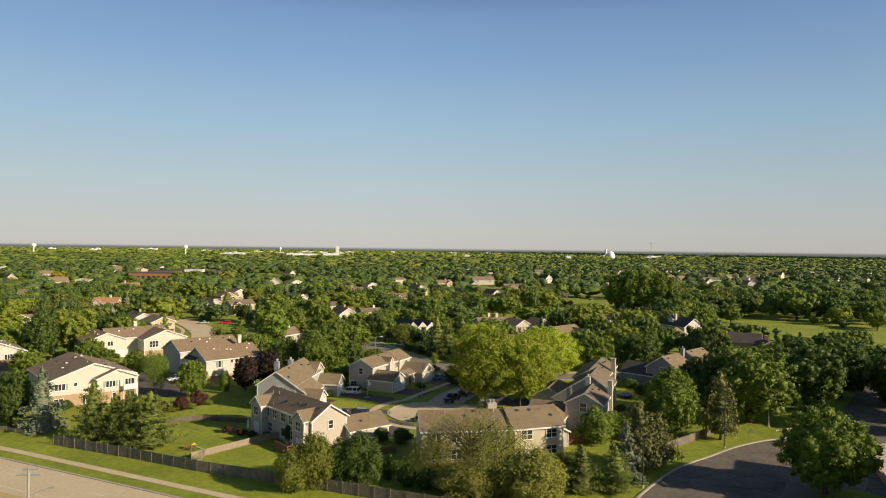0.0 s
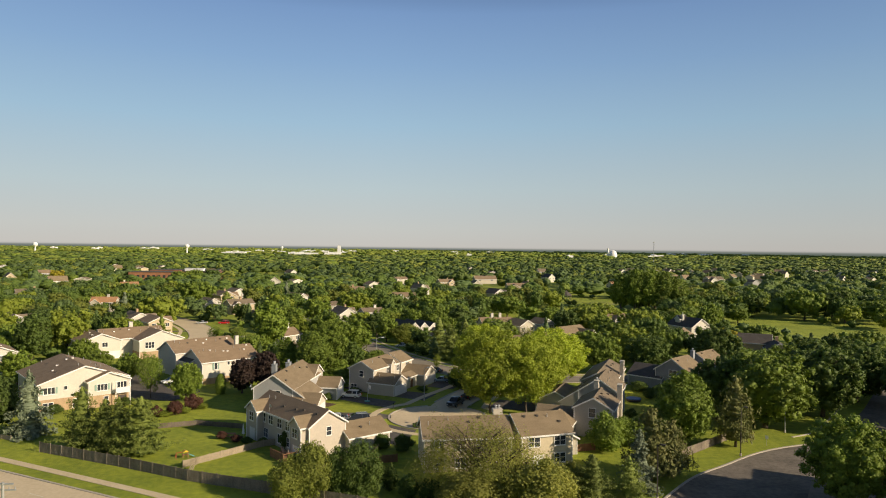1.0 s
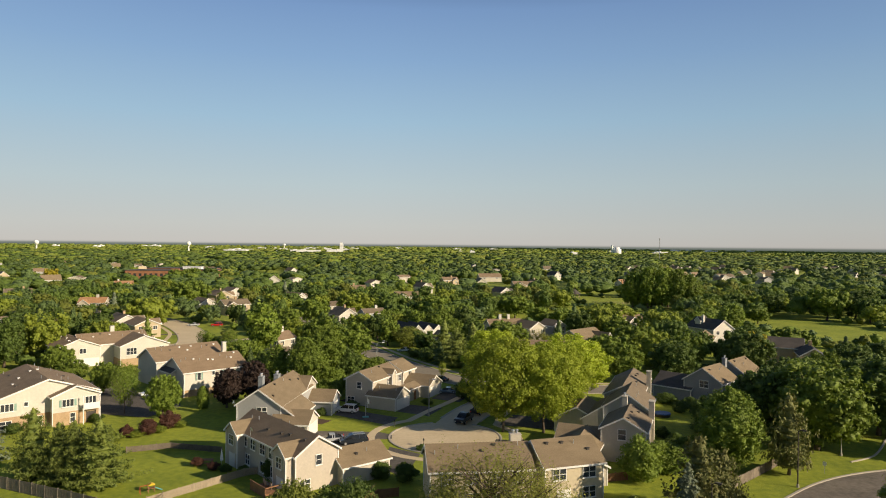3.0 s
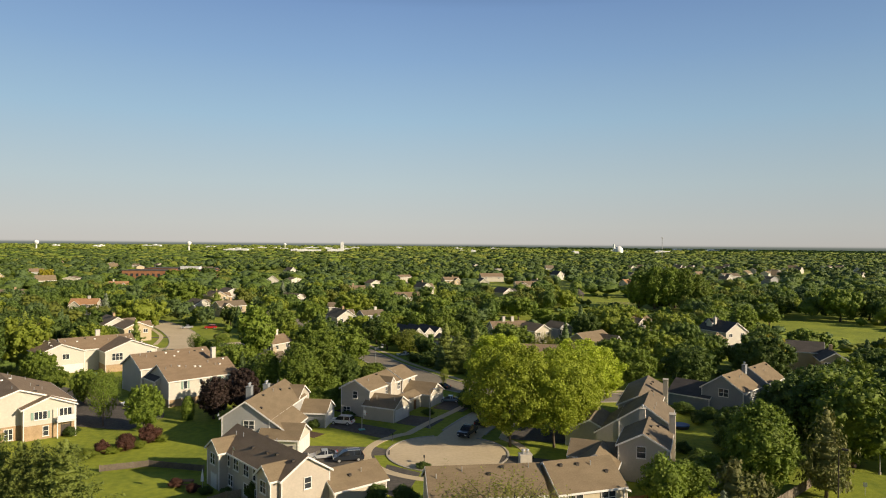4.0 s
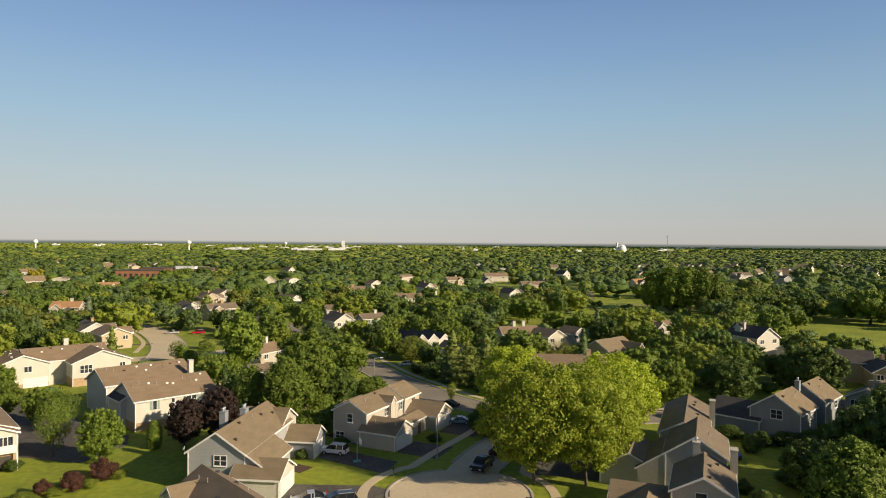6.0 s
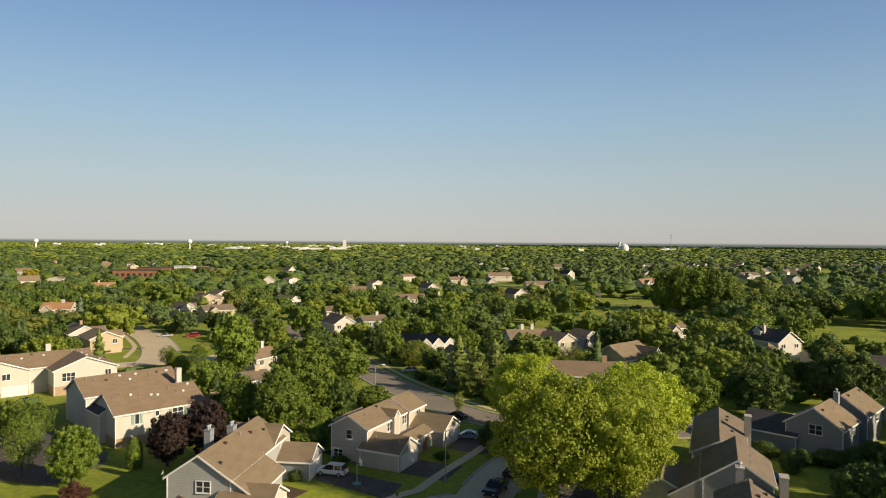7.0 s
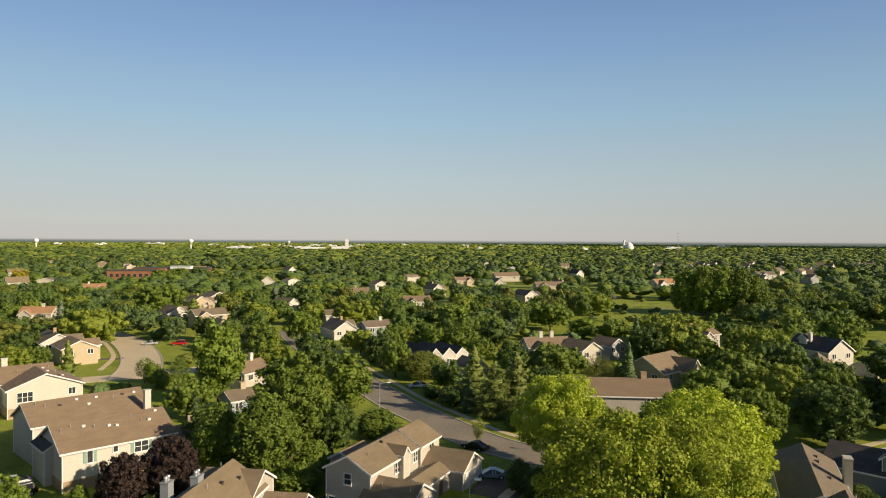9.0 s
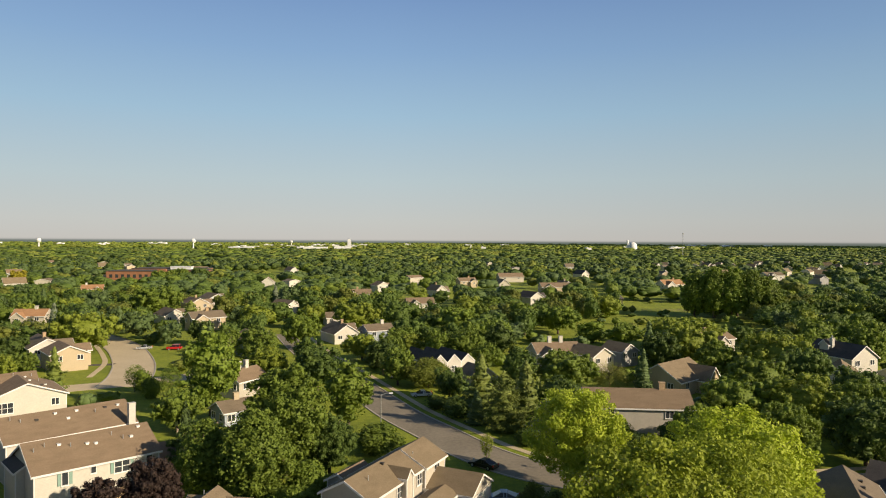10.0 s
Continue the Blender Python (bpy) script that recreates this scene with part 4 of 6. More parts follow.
# pale house cluster far to the east
rnd = random.Random(5)
for i in range(46):
    x, y = rnd.uniform(300, 760), rnd.uniform(720, 1150)
    x = x * y / 900
    w_ = rnd.uniform(7, 9)
    h = thing("house", x, y, rnd.choice(("far pale-sided house with a grey roof among treetops", "far tan-roofed house among treetops")), "house", "far eastern houses")
    Block(h, x, y, rnd.choice((30, 118, 60, 150)), rnd.uniform(9, 13), w_, rnd.uniform(4.2, 5.6), rnd.uniform(7.2, 9.0), SIDE[rnd.choice(("white", "cream", "white", "white"))], ROOF[rnd.choice(("grey", "brown", "tan"))], 0.4, detail=False)
    HOUSES_FAR.append((x, y, 6))
rnd = random.Random(9)
for i in range(26):
    y = rnd.uniform(560, 1050)
    x = rnd.uniform(-0.6, 0.6) * y
    h = thing("house", x, y, rnd.choice(("far white-gabled house among trees", "far brown-roofed house among trees")), "house", "far houses")
    Block(h, x, y, rnd.choice((38, 128, 10, 100)), rnd.uniform(10, 14), rnd.uniform(8, 10), rnd.uniform(4, 6), rnd.uniform(7, 9), SIDE[rnd.choice(("white", "cream", "tan", "grey"))], ROOF[rnd.choice(("grey", "brown", "tan"))], 0.4, detail=False)
    HOUSES_FAR.append((x, y, 8))

# horizon landmarks
def water_tower(x, y, z, r, label):
    h = thing("water_tower", x, y, label, "water tower", "water towers")
    ring = [(0.32, -1.0), (0.62, -0.75), (0.92, -0.3), (1.0, 0.05), (0.86, 0.45), (0.52, 0.72), (0.12, 0.82)]
    s = Shape()
    n = 20
    pts = [(r * k * math.cos(2 * math.pi * i / n), r * k * math.sin(2 * math.pi * i / n), z + r * q) for k, q in ring for i in range(n)]
    faces = [(j * n + i, j * n + (i + 1) % n, (j + 1) * n + (i + 1) % n, (j + 1) * n + i) for j in range(len(ring) - 1) for i in range(n)] + [tuple(range((len(ring) - 1) * n, len(ring) * n))]
    s.poly(pts, faces)
    part("tank", s, WHITE, h, smooth=True)
    part("pedestal", Shape().tube((0, 0, 0), (0, 0, z - 0.5 * r), r * 0.34, r * 0.26, 16).tube((0, 0, 0), (0, 0, 4), r * 0.55, r * 0.34, 16), WHITE, h)


water_tower(-1322, 2600, 32.5, 9, "white water tower on a single pedestal far away")
water_tower(-778, 2600, 33.0, 9, "white water tower on a single pedestal far away")
water_tower(-545, 3300, 31, 7, "white water tower low on the horizon")
h = thing("storage_dome", 838, 2600, "white storage dome with a slim silo on the horizon", "dome")
s = Shape()
n = 24
pts = [(17 * math.cos(a) * math.cos(2 * math.pi * i / n), 17 * math.cos(a) * math.sin(2 * math.pi * i / n), 17 + 20 * math.sin(a)) for a in [k * math.pi / 14 for k in range(7)] for i in range(n)]
s.poly(pts, [(j * n + i, j * n + (i + 1) % n, (j + 1) * n + (i + 1) % n, (j + 1) * n + i) for j in range(6) for i in range(n)] + [tuple(range(6 * n, 7 * n))])
part("dome_shell", s, WHITE, h, smooth=True)
part("drum", Shape().tube((0, 0, 0), (0, 0, 17), 17, 17, 24), WHITE, h)
part("silo", Shape().tube((-19, 0, 0), (-19, 0, 43), 4, 4, 14), WHITE, h)
h = thing("silo_tower", -216, 2600, "tall pale concrete tower on the horizon", "tower")
part("shaft", Shape().box(-6, -6, 0, 6, 6, 38).box(-4, -4, 38, 4, 4, 43), WHITE, h)
h = thing("radio_mast", 554, 1440, "thin lattice radio mast above the trees", "mast")
for i in range(3):
    a = 2 * math.pi * i / 3
    part("mast_leg", Shape().tube((0.6 * math.cos(a), 0.6 * math.sin(a), 0), (0.35 * math.cos(a), 0.35 * math.sin(a), 55), 0.22, 0.16, 6), POLE, h)
lat = Shape()
for j in range(27):
    for i in range(3):
        a, c = 2 * math.pi * i / 3, 2 * math.pi * (i + 1) / 3
        lat.tube((0.55 * math.cos(a), 0.55 * math.sin(a), j * 2), (0.55 * math.cos(c), 0.55 * math.sin(c), j * 2 + 2), 0.09, 0.09, 4)
part("lattice", lat, POLE, h)
part("antenna_array", Shape().box(-1.2, -1.2, 52.5, 1.2, 1.2, 54.6), POLE, h)
rnd = random.Random(3)
for i in range(44):
    y = rnd.uniform(2450, 2750) if i < 9 else rnd.uniform(2600, 3800)
    x = (rnd.uniform(-0.235, -0.07) if i < 9 else rnd.uniform(-0.6, 0.55)) * y
    l_ = rnd.uniform(14, 46) if i < 9 else rnd.uniform(8, 24)
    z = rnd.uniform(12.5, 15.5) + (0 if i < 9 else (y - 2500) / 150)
    s = Shape().box(-l_, -14, 0, l_, 14, z).box(-l_ * 0.6, -10, z, -l_ * 0.2, 10, z + 2.5)
    ob = tagged(link("warehouse", s.mesh("warehouse", WHITE)), "long white flat-roofed warehouse on the horizon", "warehouse", "far warehouses")
    ob.matrix_basis = pose(x, y, 0, 0, 0, rnd.uniform(-6, 6))

# ---- trees ----
rng = np.random.default_rng(7)
_t = np.linspace(-1, 1, 3)
_cube = []
for ax in range(3):
    for sg in (-1, 1):
        for i in range(2):
            for j in range(2):
                quad = []
                for a, b_ in ((0, 0), (1, 0), (1, 1), (0, 1)):
                    p = [0, 0, 0]
                    p[ax], p[(ax + 1) % 3], p[(ax + 2) % 3] = sg, _t[i + a] * sg, _t[j + b_]
                    quad.append(p)
                _cube.append(quad)
_sphere = np.array(_cube, float)
_sphere /= np.linalg.norm(_sphere, axis=2, keepdims=True)
BALL_V, _inv = np.unique(_sphere.reshape(-1, 3).round(5), axis=0, return_inverse=True)
BALL_Q = _inv.reshape(-1, 4)                      # 24 quads on a sphere
NUB_V = np.array([(x, y, z) for z in (-1, 1) for y in (-1, 1) for x in (-1, 1)], float) / math.sqrt(3)
NUB_Q = np.array([(0, 2, 3, 1), (4, 5, 7, 6), (0, 1, 5, 4), (1, 3, 7, 5), (3, 2, 6, 7), (2, 0, 4, 6)])


def gather(pieces):
    """Joins pieces of (points, quads) into one."""
    vs, qs, k = [], [], 0
    for v, q in pieces:
        vs.append(v)
        qs.append(q + k)
        k += len(v)
    return np.concatenate(vs), np.concatenate(qs)


def blob(c, r, rough, small=False):
    """A small uneven ball with rounded shading."""
    v, q = (NUB_V, NUB_Q) if small else (BALL_V, BALL_Q)
    k = 1 + rough * np.sin(v @ np.array([3.1, 5.3, 4.7]) + c[0]) * np.sin(v @ np.array([5.9, -2.3, 3.7]) + c[1])
    return (v * k[:, None]) * np.asarray(r) * (1.2 if small else 1.0) + np.asarray(c), q


def cards(c, nrm, size, wild=0.5, slim=0.62):
    """One bent leaf spray at each centre, facing about along its normal."""
    n = len(c)
    nr = nrm + rng.normal(0, wild, (n, 3))
    nr /= np.linalg.norm(nr, axis=1, keepdims=True)
    t = np.cross(nr, rng.normal(0, 1, (n, 3)))
    t /= np.linalg.norm(t, axis=1, keepdims=True) + 1e-9
    b_ = np.cross(nr, t)
    s = (size * rng.uniform(0.6, 1.35, n))[:, None]
    v = np.empty((n, 4, 3))
    v[:, 0], v[:, 2] = c - t * s, c + t * s
    v[:, 1], v[:, 3] = c + b_ * s * slim + nr * s * 0.35, c - b_ * s * slim - nr * s * 0.12
    return v.reshape(-1, 3), np.arange(4 * n).reshape(-1, 4)


def on_sphere(n):
    d = rng.normal(0, 1, (n, 3))
    return d / np.linalg.norm(d, axis=1, keepdims=True)


def broad_crown(n_lobes, n_cards, size, h0=2.0, h1=10.0, r=5.0, pointed=0.0, core=0.86, lobe=(0.20, 0.36), reach=(0.48, 0.86), layer=1.0, small=False):
    """Lobes of foliage round a crown 10 m tall and 5 m in radius."""
    zc, hz = (h0 + h1) / 2, (h1 - h0) / 2
    lob = []
    for i in range(n_lobes):
        d = on_sphere(1)[0]
        if i == 0:
            d = np.zeros(3)
        k = rng.uniform(*reach)
        z = d[2] * k
        sq = 1 - pointed * max(z, 0) - 0.25 * max(-z - 0.2, 0)
        c = np.array([d[0] * k * r * sq, d[1] * k * r * sq, zc + z * hz])
        if i == 0:
            lob.append((c, np.array([r, r, hz]) * 0.72))
            continue
        lr = (r * r * hz) ** (1 / 3) * rng.uniform(*lobe) * (1 - 0.4 * pointed * max(z, 0))
        lob.append((c, np.array([lr, lr, lr * layer * rng.uniform(0.8, 1.05)])))
    vs = [blob(c, rr * core, 0.12, small and i > 0) for i, (c, rr) in enumerate(lob)]
    area = np.array([rr[0] * rr[2] for _, rr in lob])
    num = (n_cards * 1.6 * area / area.sum()).astype(int)
    cs, ns = [], []
    for (c, rr), m_ in zip(lob, num):
        d = on_sphere(m_)
        p = c + d * rr * (0.84 + 0.48 * rng.random((m_, 1)) ** 1.4)
        keep = np.ones(m_, bool)
        for c2, r2 in lob:
            if c2 is not c and np.abs(c2 - c).max() < 1.35 * rr.max() + r2.max():
                keep &= (((p - c2) / (r2 * 0.82)) ** 2).sum(1) > 1
        cs.append(p[keep])
        ns.append(d[keep])
    cs, ns = np.concatenate(cs), np.concatenate(ns)
    vs.append(cards(cs, ns, size))
    return gather(vs)


def cone_crown(n_tiers, per, size, r=2.8, h0=0.6, h1=10.0, droop=0.25, ragged=0.25, power=0.8, core=0.6, fuzz=0.1, slim=0.5):
    """Tiers of drooping boughs that shorten to the tip."""
    cs, ns, vs = [], [], []
    for i in range(n_tiers):
        f = i / n_tiers
        z = h0 + (h1 - h0) * f
        rad = r * (1 - f) ** power * rng.uniform(1 - ragged, 1 + ragged * 0.4) + 0.12
        vs.append(blob((0, 0, z + 0.1), (rad * core, rad * core, min((h1 - h0) / n_tiers * 1.3, rad)), 0.1))
        boughs = max(5, int(11 * (1 - f)))
        for k in range(boughs):
            a = rng.uniform(0, 2 * math.pi)
            rb = rad * rng.uniform(0.7, 1.15)
            m_ = max(3, int(per * rb / r))
            s = rng.uniform(0.25, 1.0, m_)
            wd = 0.22 * rb * (1.1 - s)
            sd2 = rng.normal(0, 1, m_) * wd
            cs.append(np.stack([math.cos(a) * rb * s - math.sin(a) * sd2, math.sin(a) * rb * s + math.cos(a) * sd2, z - droop * rb * s + rng.normal(0, fuzz, m_)], 1))
            ns.append(np.tile([math.cos(a) * 0.7, math.sin(a) * 0.7, 0.7], (m_, 1)))
    vs.append(cards(np.concatenate(cs), np.concatenate(ns), size, 0.6, slim))
    return gather(vs)


def column_crown(n, size, r=2.0, h1=10.0):
    z = rng.uniform(0, h1, n)
    a = rng.uniform(0, 2 * math.pi, n)
    rad = r * np.sqrt(np.clip(1 - ((z - 4) / 6.2) ** 2, 0.02, 1)) * rng.uniform(0.85, 1.08, n)
    d = np.stack([np.cos(a), np.sin(a), np.full(n, 0.2)], 1)
    c = np.stack([np.cos(a) * rad, np.sin(a) * rad, z], 1)
    vs = [blob((0, 0, zz), (r * 0.75, r * 0.75, 2.2), 0.08) for zz in (1.8, 4.2, 6.6)]
    return gather(vs + [cards(c, d, size)])


def willow_crown(n_clumps, per, size):
    """Hanging strands in clumps round the limb tips, with gaps between, denser below."""
    cs, ns = [], []
    for j in range(n_clumps):
        d = on_sphere(1)[0]
        d[2] = abs(d[2])
        k = rng.uniform(0.45, 1.0) ** 0.6
        top = np.array([d[0] * 4.6 * k, d[1] * 4.6 * k, 2.6 + d[2] * 6.6 * k])
        wide = rng.uniform(0.35, 0.8)
        for i in range(int(per * (1.35 - 0.85 * d[2]))):
            m_ = int(rng.integers(6, 14))
            s = np.linspace(0, 1, m_)
            ln = rng.uniform(0.8, 2.6)
            t0 = top + rng.normal(0, 1, 3) * np.array([wide, wide, 0.45])
            cs.append(t0 + np.stack([d[0] * 0.5 * s, d[1] * 0.5 * s, -ln * s], 1) + rng.normal(0, 0.11, (m_, 3)))
            ns.append(np.tile(d + np.array([0, 0, 0.3]), (m_, 1)))
    c = np.concatenate(cs)
    keep = c[:, 2] > 0.1
    return cards(c[keep], np.concatenate(ns)[keep], size)


def crown_mesh(name, v, mat):
    me = mesh_np(name, *v, mat)
    me.shade_smooth()
    return me


def trunk_mesh(height, r, limbs, spread, seed, start=0.35):
    rnd = random.Random(seed)
    s = Shape()
    p, prev = Vector((0, 0, -0.3)), r * 1.35
    n = 5
    for i in range(n):
        q = Vector((rnd.uniform(-0.12, 0.12), rnd.uniform(-0.12, 0.12), height * (i + 1) / n))
        rr = r * (1 - 0.75 * (i + 1) / n)
        s.tube(p, q, prev, rr, 8)
        p, prev = q, rr
    for i in range(limbs):
        a = 2 * math.pi * (i + rnd.uniform(-0.3, 0.3)) / limbs
        z = height * rnd.uniform(start, 0.8)
        b0 = Vector((0, 0, z))
        b1 = Vector((math.cos(a) * spread * 0.5, math.sin(a) * spread * 0.5, z + spread * 0.45))
        b2 = Vector((math.cos(a + 0.2) * spread, math.sin(a + 0.2) * spread, z + spread * rnd.uniform(0.6, 1.0)))
        s.tube(b0, b1, r * 0.42, r * 0.26, 6).tube(b1, b2, r * 0.26, r * 0.08, 6)
        b3 = b1 + Vector((math.cos(a - 0.7), math.sin(a - 0.7), 0.9)) * spread * 0.45
        s.tube(b1, b3, r * 0.2, r * 0.06, 5)
    return s.mesh("trunk", BARK, True)


TRUNKS = {"broad": trunk_mesh(7.5, 0.26, 7, 3.0, 1), "cone": trunk_mesh(9.4, 0.20, 0, 1, 2), "willow": trunk_mesh(6.0, 0.27, 18, 3.6, 3, 0.12), "none": trunk_mesh(1.2, 0.10, 5, 1.0, 4), "locust": trunk_mesh(7.0, 0.13, 9, 3.6, 6, 0.3)}


def make(kind, far, r):
    """Crown arrays for one kind, with fewer sprays for trees further off (far: 0 near, 1, 2)."""
    if kind == "maple":
        return (broad_crown(340, 14000, 0.125, h0=0.5, r=r, lobe=(0.05, 0.12), reach=(0.50, 0.96), small=True), broad_crown(220, 7600, 0.170, h0=0.5, r=r, lobe=(0.065, 0.145), reach=(0.48, 0.94), small=True), broad_crown(120, 2700, 0.24, h0=0.8, r=r, lobe=(0.09, 0.18), reach=(0.44, 0.92), small=True))[far]
    if kind == "oval":
        return (broad_crown(300, 13000, 0.135, h0=0.2, r=r, pointed=0.5, lobe=(0.05, 0.12), reach=(0.50, 0.96), small=True), broad_crown(220, 7600, 0.165, h0=0.2, r=r, pointed=0.5, lobe=(0.065, 0.145), reach=(0.48, 0.94), small=True), broad_crown(110, 2600, 0.24, h0=0.8, r=r, pointed=0.5, lobe=(0.09, 0.18), reach=(0.44, 0.92), small=True))[far]
    if kind == "locust":
        return broad_crown(210, 33000, 0.105, h0=1.4, core=0.5, lobe=(0.07, 0.15), reach=(0.40, 0.97), layer=0.8)
    if kind == "thin":
        return broad_crown(44, 3400, 0.17, h0=1.6, core=0.15, lobe=(0.09, 0.2), reach=(0.3, 0.95))
    if kind == "spruce":
        return cone_crown(18, 14, 0.30, droop=0.35) if far == 2 else cone_crown(28, 44, 0.20, droop=0.40, ragged=0.42, power=0.78, core=0.42, fuzz=0.14)
    if kind == "pine":
        return cone_crown(16, 22, 0.36, r=5.0, droop=-0.1, ragged=0.4, power=0.65) if far == 2 else cone_crown(26, 105, 0.165, r=5.0, h0=0.3, droop=-0.16, ragged=0.40, power=0.6, core=0.46, fuzz=0.15, slim=0.4)
    if kind == "scotch":
        return cone_crown(22, 42, 0.27, r=5.0, h0=1.3, droop=-0.15, ragged=0.5, power=0.5, core=0.45, fuzz=0.35)
    if kind == "loose":
        return broad_crown(44, 11000, 0.19, h0=-0.8, pointed=0.75, core=0.66, lobe=(0.12, 0.26), reach=(0.3, 1.0))
    if kind == "column":
        return column_crown(2200, 0.22)
    if kind == "willow":
        return willow_crown(125, 17, 0.080)
    if kind == "shrub":
        return broad_crown(14, 900, 0.42, h0=-1.0) if far == 2 else broad_crown(18, 3000, 0.32, h0=-1.0)


KINDS = {   # shape, leaf, trunk, name, label
    "maple": ("maple", "maple", "broad", "maple_tree", "full green broadleaf tree on the lawn"),
    "maple_dark": ("maple", "dark", "broad", "maple_tree", "dense dark green broadleaf tree between houses"),
    "maple_yellow": ("maple", "yellow", "broad", "maple_tree", "yellow-green broadleaf tree with a spreading crown"),
    "linden": ("oval", "maple", "broad", "linden_tree", "bright green oval-crowned tree behind the houses"),
    "oval": ("oval", "dark", "broad", "linden_tree", "dark green oval-crowned tree between houses"),
    "locust": ("locust", "locust", "locust", "locust_tree", "tall bright yellow-green locust tree beside the turning circle"),
    "locust_thin": ("thin", "maple", "locust", "locust_tree", "sparse airy green tree with thin limbs"),
    "spruce": ("spruce", "spruce", "cone", "spruce_tree", "dark green spruce with drooping boughs"),
    "blue_spruce": ("spruce", "blue", "cone", "spruce_tree", "silvery blue spruce on the lawn"),
    "pine": ("pine", "pine", "cone", "pine_tree", "bushy green pine with branches to the ground"),
    "pine_brown": ("scotch", "brown", "cone", "pine_tree", "thin olive-brown pine with ragged boughs"),
    "ash": ("loose", "olive", "broad", "ash_tree", "ragged olive-green tree leafed to the ground"),
    "ash_green": ("loose", "dark", "broad", "ash_tree", "dense irregular green tree leafed to the ground"),
    "plum": ("maple", "plum", "broad", "plum_tree", "dark purple-leaved plum tree beside the house"),
    "arbor": ("column", "maple", "none", "arborvitae", "green column-shaped arborvitae beside the house"),
    "willow": ("willow", "willow", "willow", "willow_tree", "large light olive willow with hanging twigs"),
    "willow_low": ("loose", "willow", "none", "willow_tree", "low olive willow thicket beside the house"),
    "shrub": ("shrub", "yellow", "none", "shrub", "rounded yellow-green garden shrub"),
    "shrub_dark": ("shrub", "dark", "none", "shrub", "rounded dark green garden shrub"),
    "shrub_red": ("shrub", "red", "none", "shrub", "dark red barberry shrub on the lawn"),
    "shrub_tall": ("shrub", "maple", "none", "shrub", "tall loose green shrub"),
    "sapling": ("thin", "yellow", "locust", "sapling", "small street sapling with a thin crown"),
    "gold": ("maple", "gold", "broad", "maple_tree", "golden-yellow leaved tree among green ones"),
}
SHAPES, CROWNS = {}, {}


def crown_for(kind, i, far, r):
    shape, lf = KINDS[kind][:2]
    if shape not in ("maple", "oval", "spruce", "pine", "shrub"):
        far = 1
    v_ = i % (3 if shape == "locust" else 2 if r == 5.0 else 1), far, r
    if (shape, v_) not in SHAPES:
        SHAPES[shape, v_] = make(shape, far, r)
    if (shape, v_, lf) not in CROWNS:
        CROWNS[shape, v_, lf] = crown_mesh("crown", SHAPES[shape, v_], LEAVES[lf])
    return CROWNS[shape, v_, lf]


RADIUS = {"spruce": 2.8, "column": 2.0}
TREE_AT = []


def tree(kind, x, y, h, r, i, label=""):
    shape, lf, tk, name, lab = KINDS[kind]
    r0 = RADIUS.get(shape, 5.0)
    if shape in ("maple", "oval"):     # tall, even or spreading crowns
        slender = h / 2 / r
        r0 = 3.5 if slender > 1.25 else 7.0 if slender < 0.84 else 5.0
    t = thing(name, x, y, label or lab, "shrub" if "shrub" in name else "tree", name.replace("_tree", "") + " plants")
    sc = Matrix.Diagonal((r / r0, r / r0, h / 10, 1))
    turn = pose(0, 0, 0, 0, 0, (i * 77) % 360)
    link("crown", crown_for(kind, i, 2 if y > 214 and h < 19 else 1 if y > 125 and abs(x) > 48 or r < 3.4 or y > 195 else 0, r0), t, turn @ sc)
    ts = h / 10 if tk != "none" else min(r / r0, h / 10)
    link("trunk", TRUNKS[tk], t, turn @ Matrix.Diagonal((ts * (0.7 + 0.06 * r / ts), ts * (0.7 + 0.06 * r / ts), ts, 1)))
    TREE_AT.append((x, y, r))


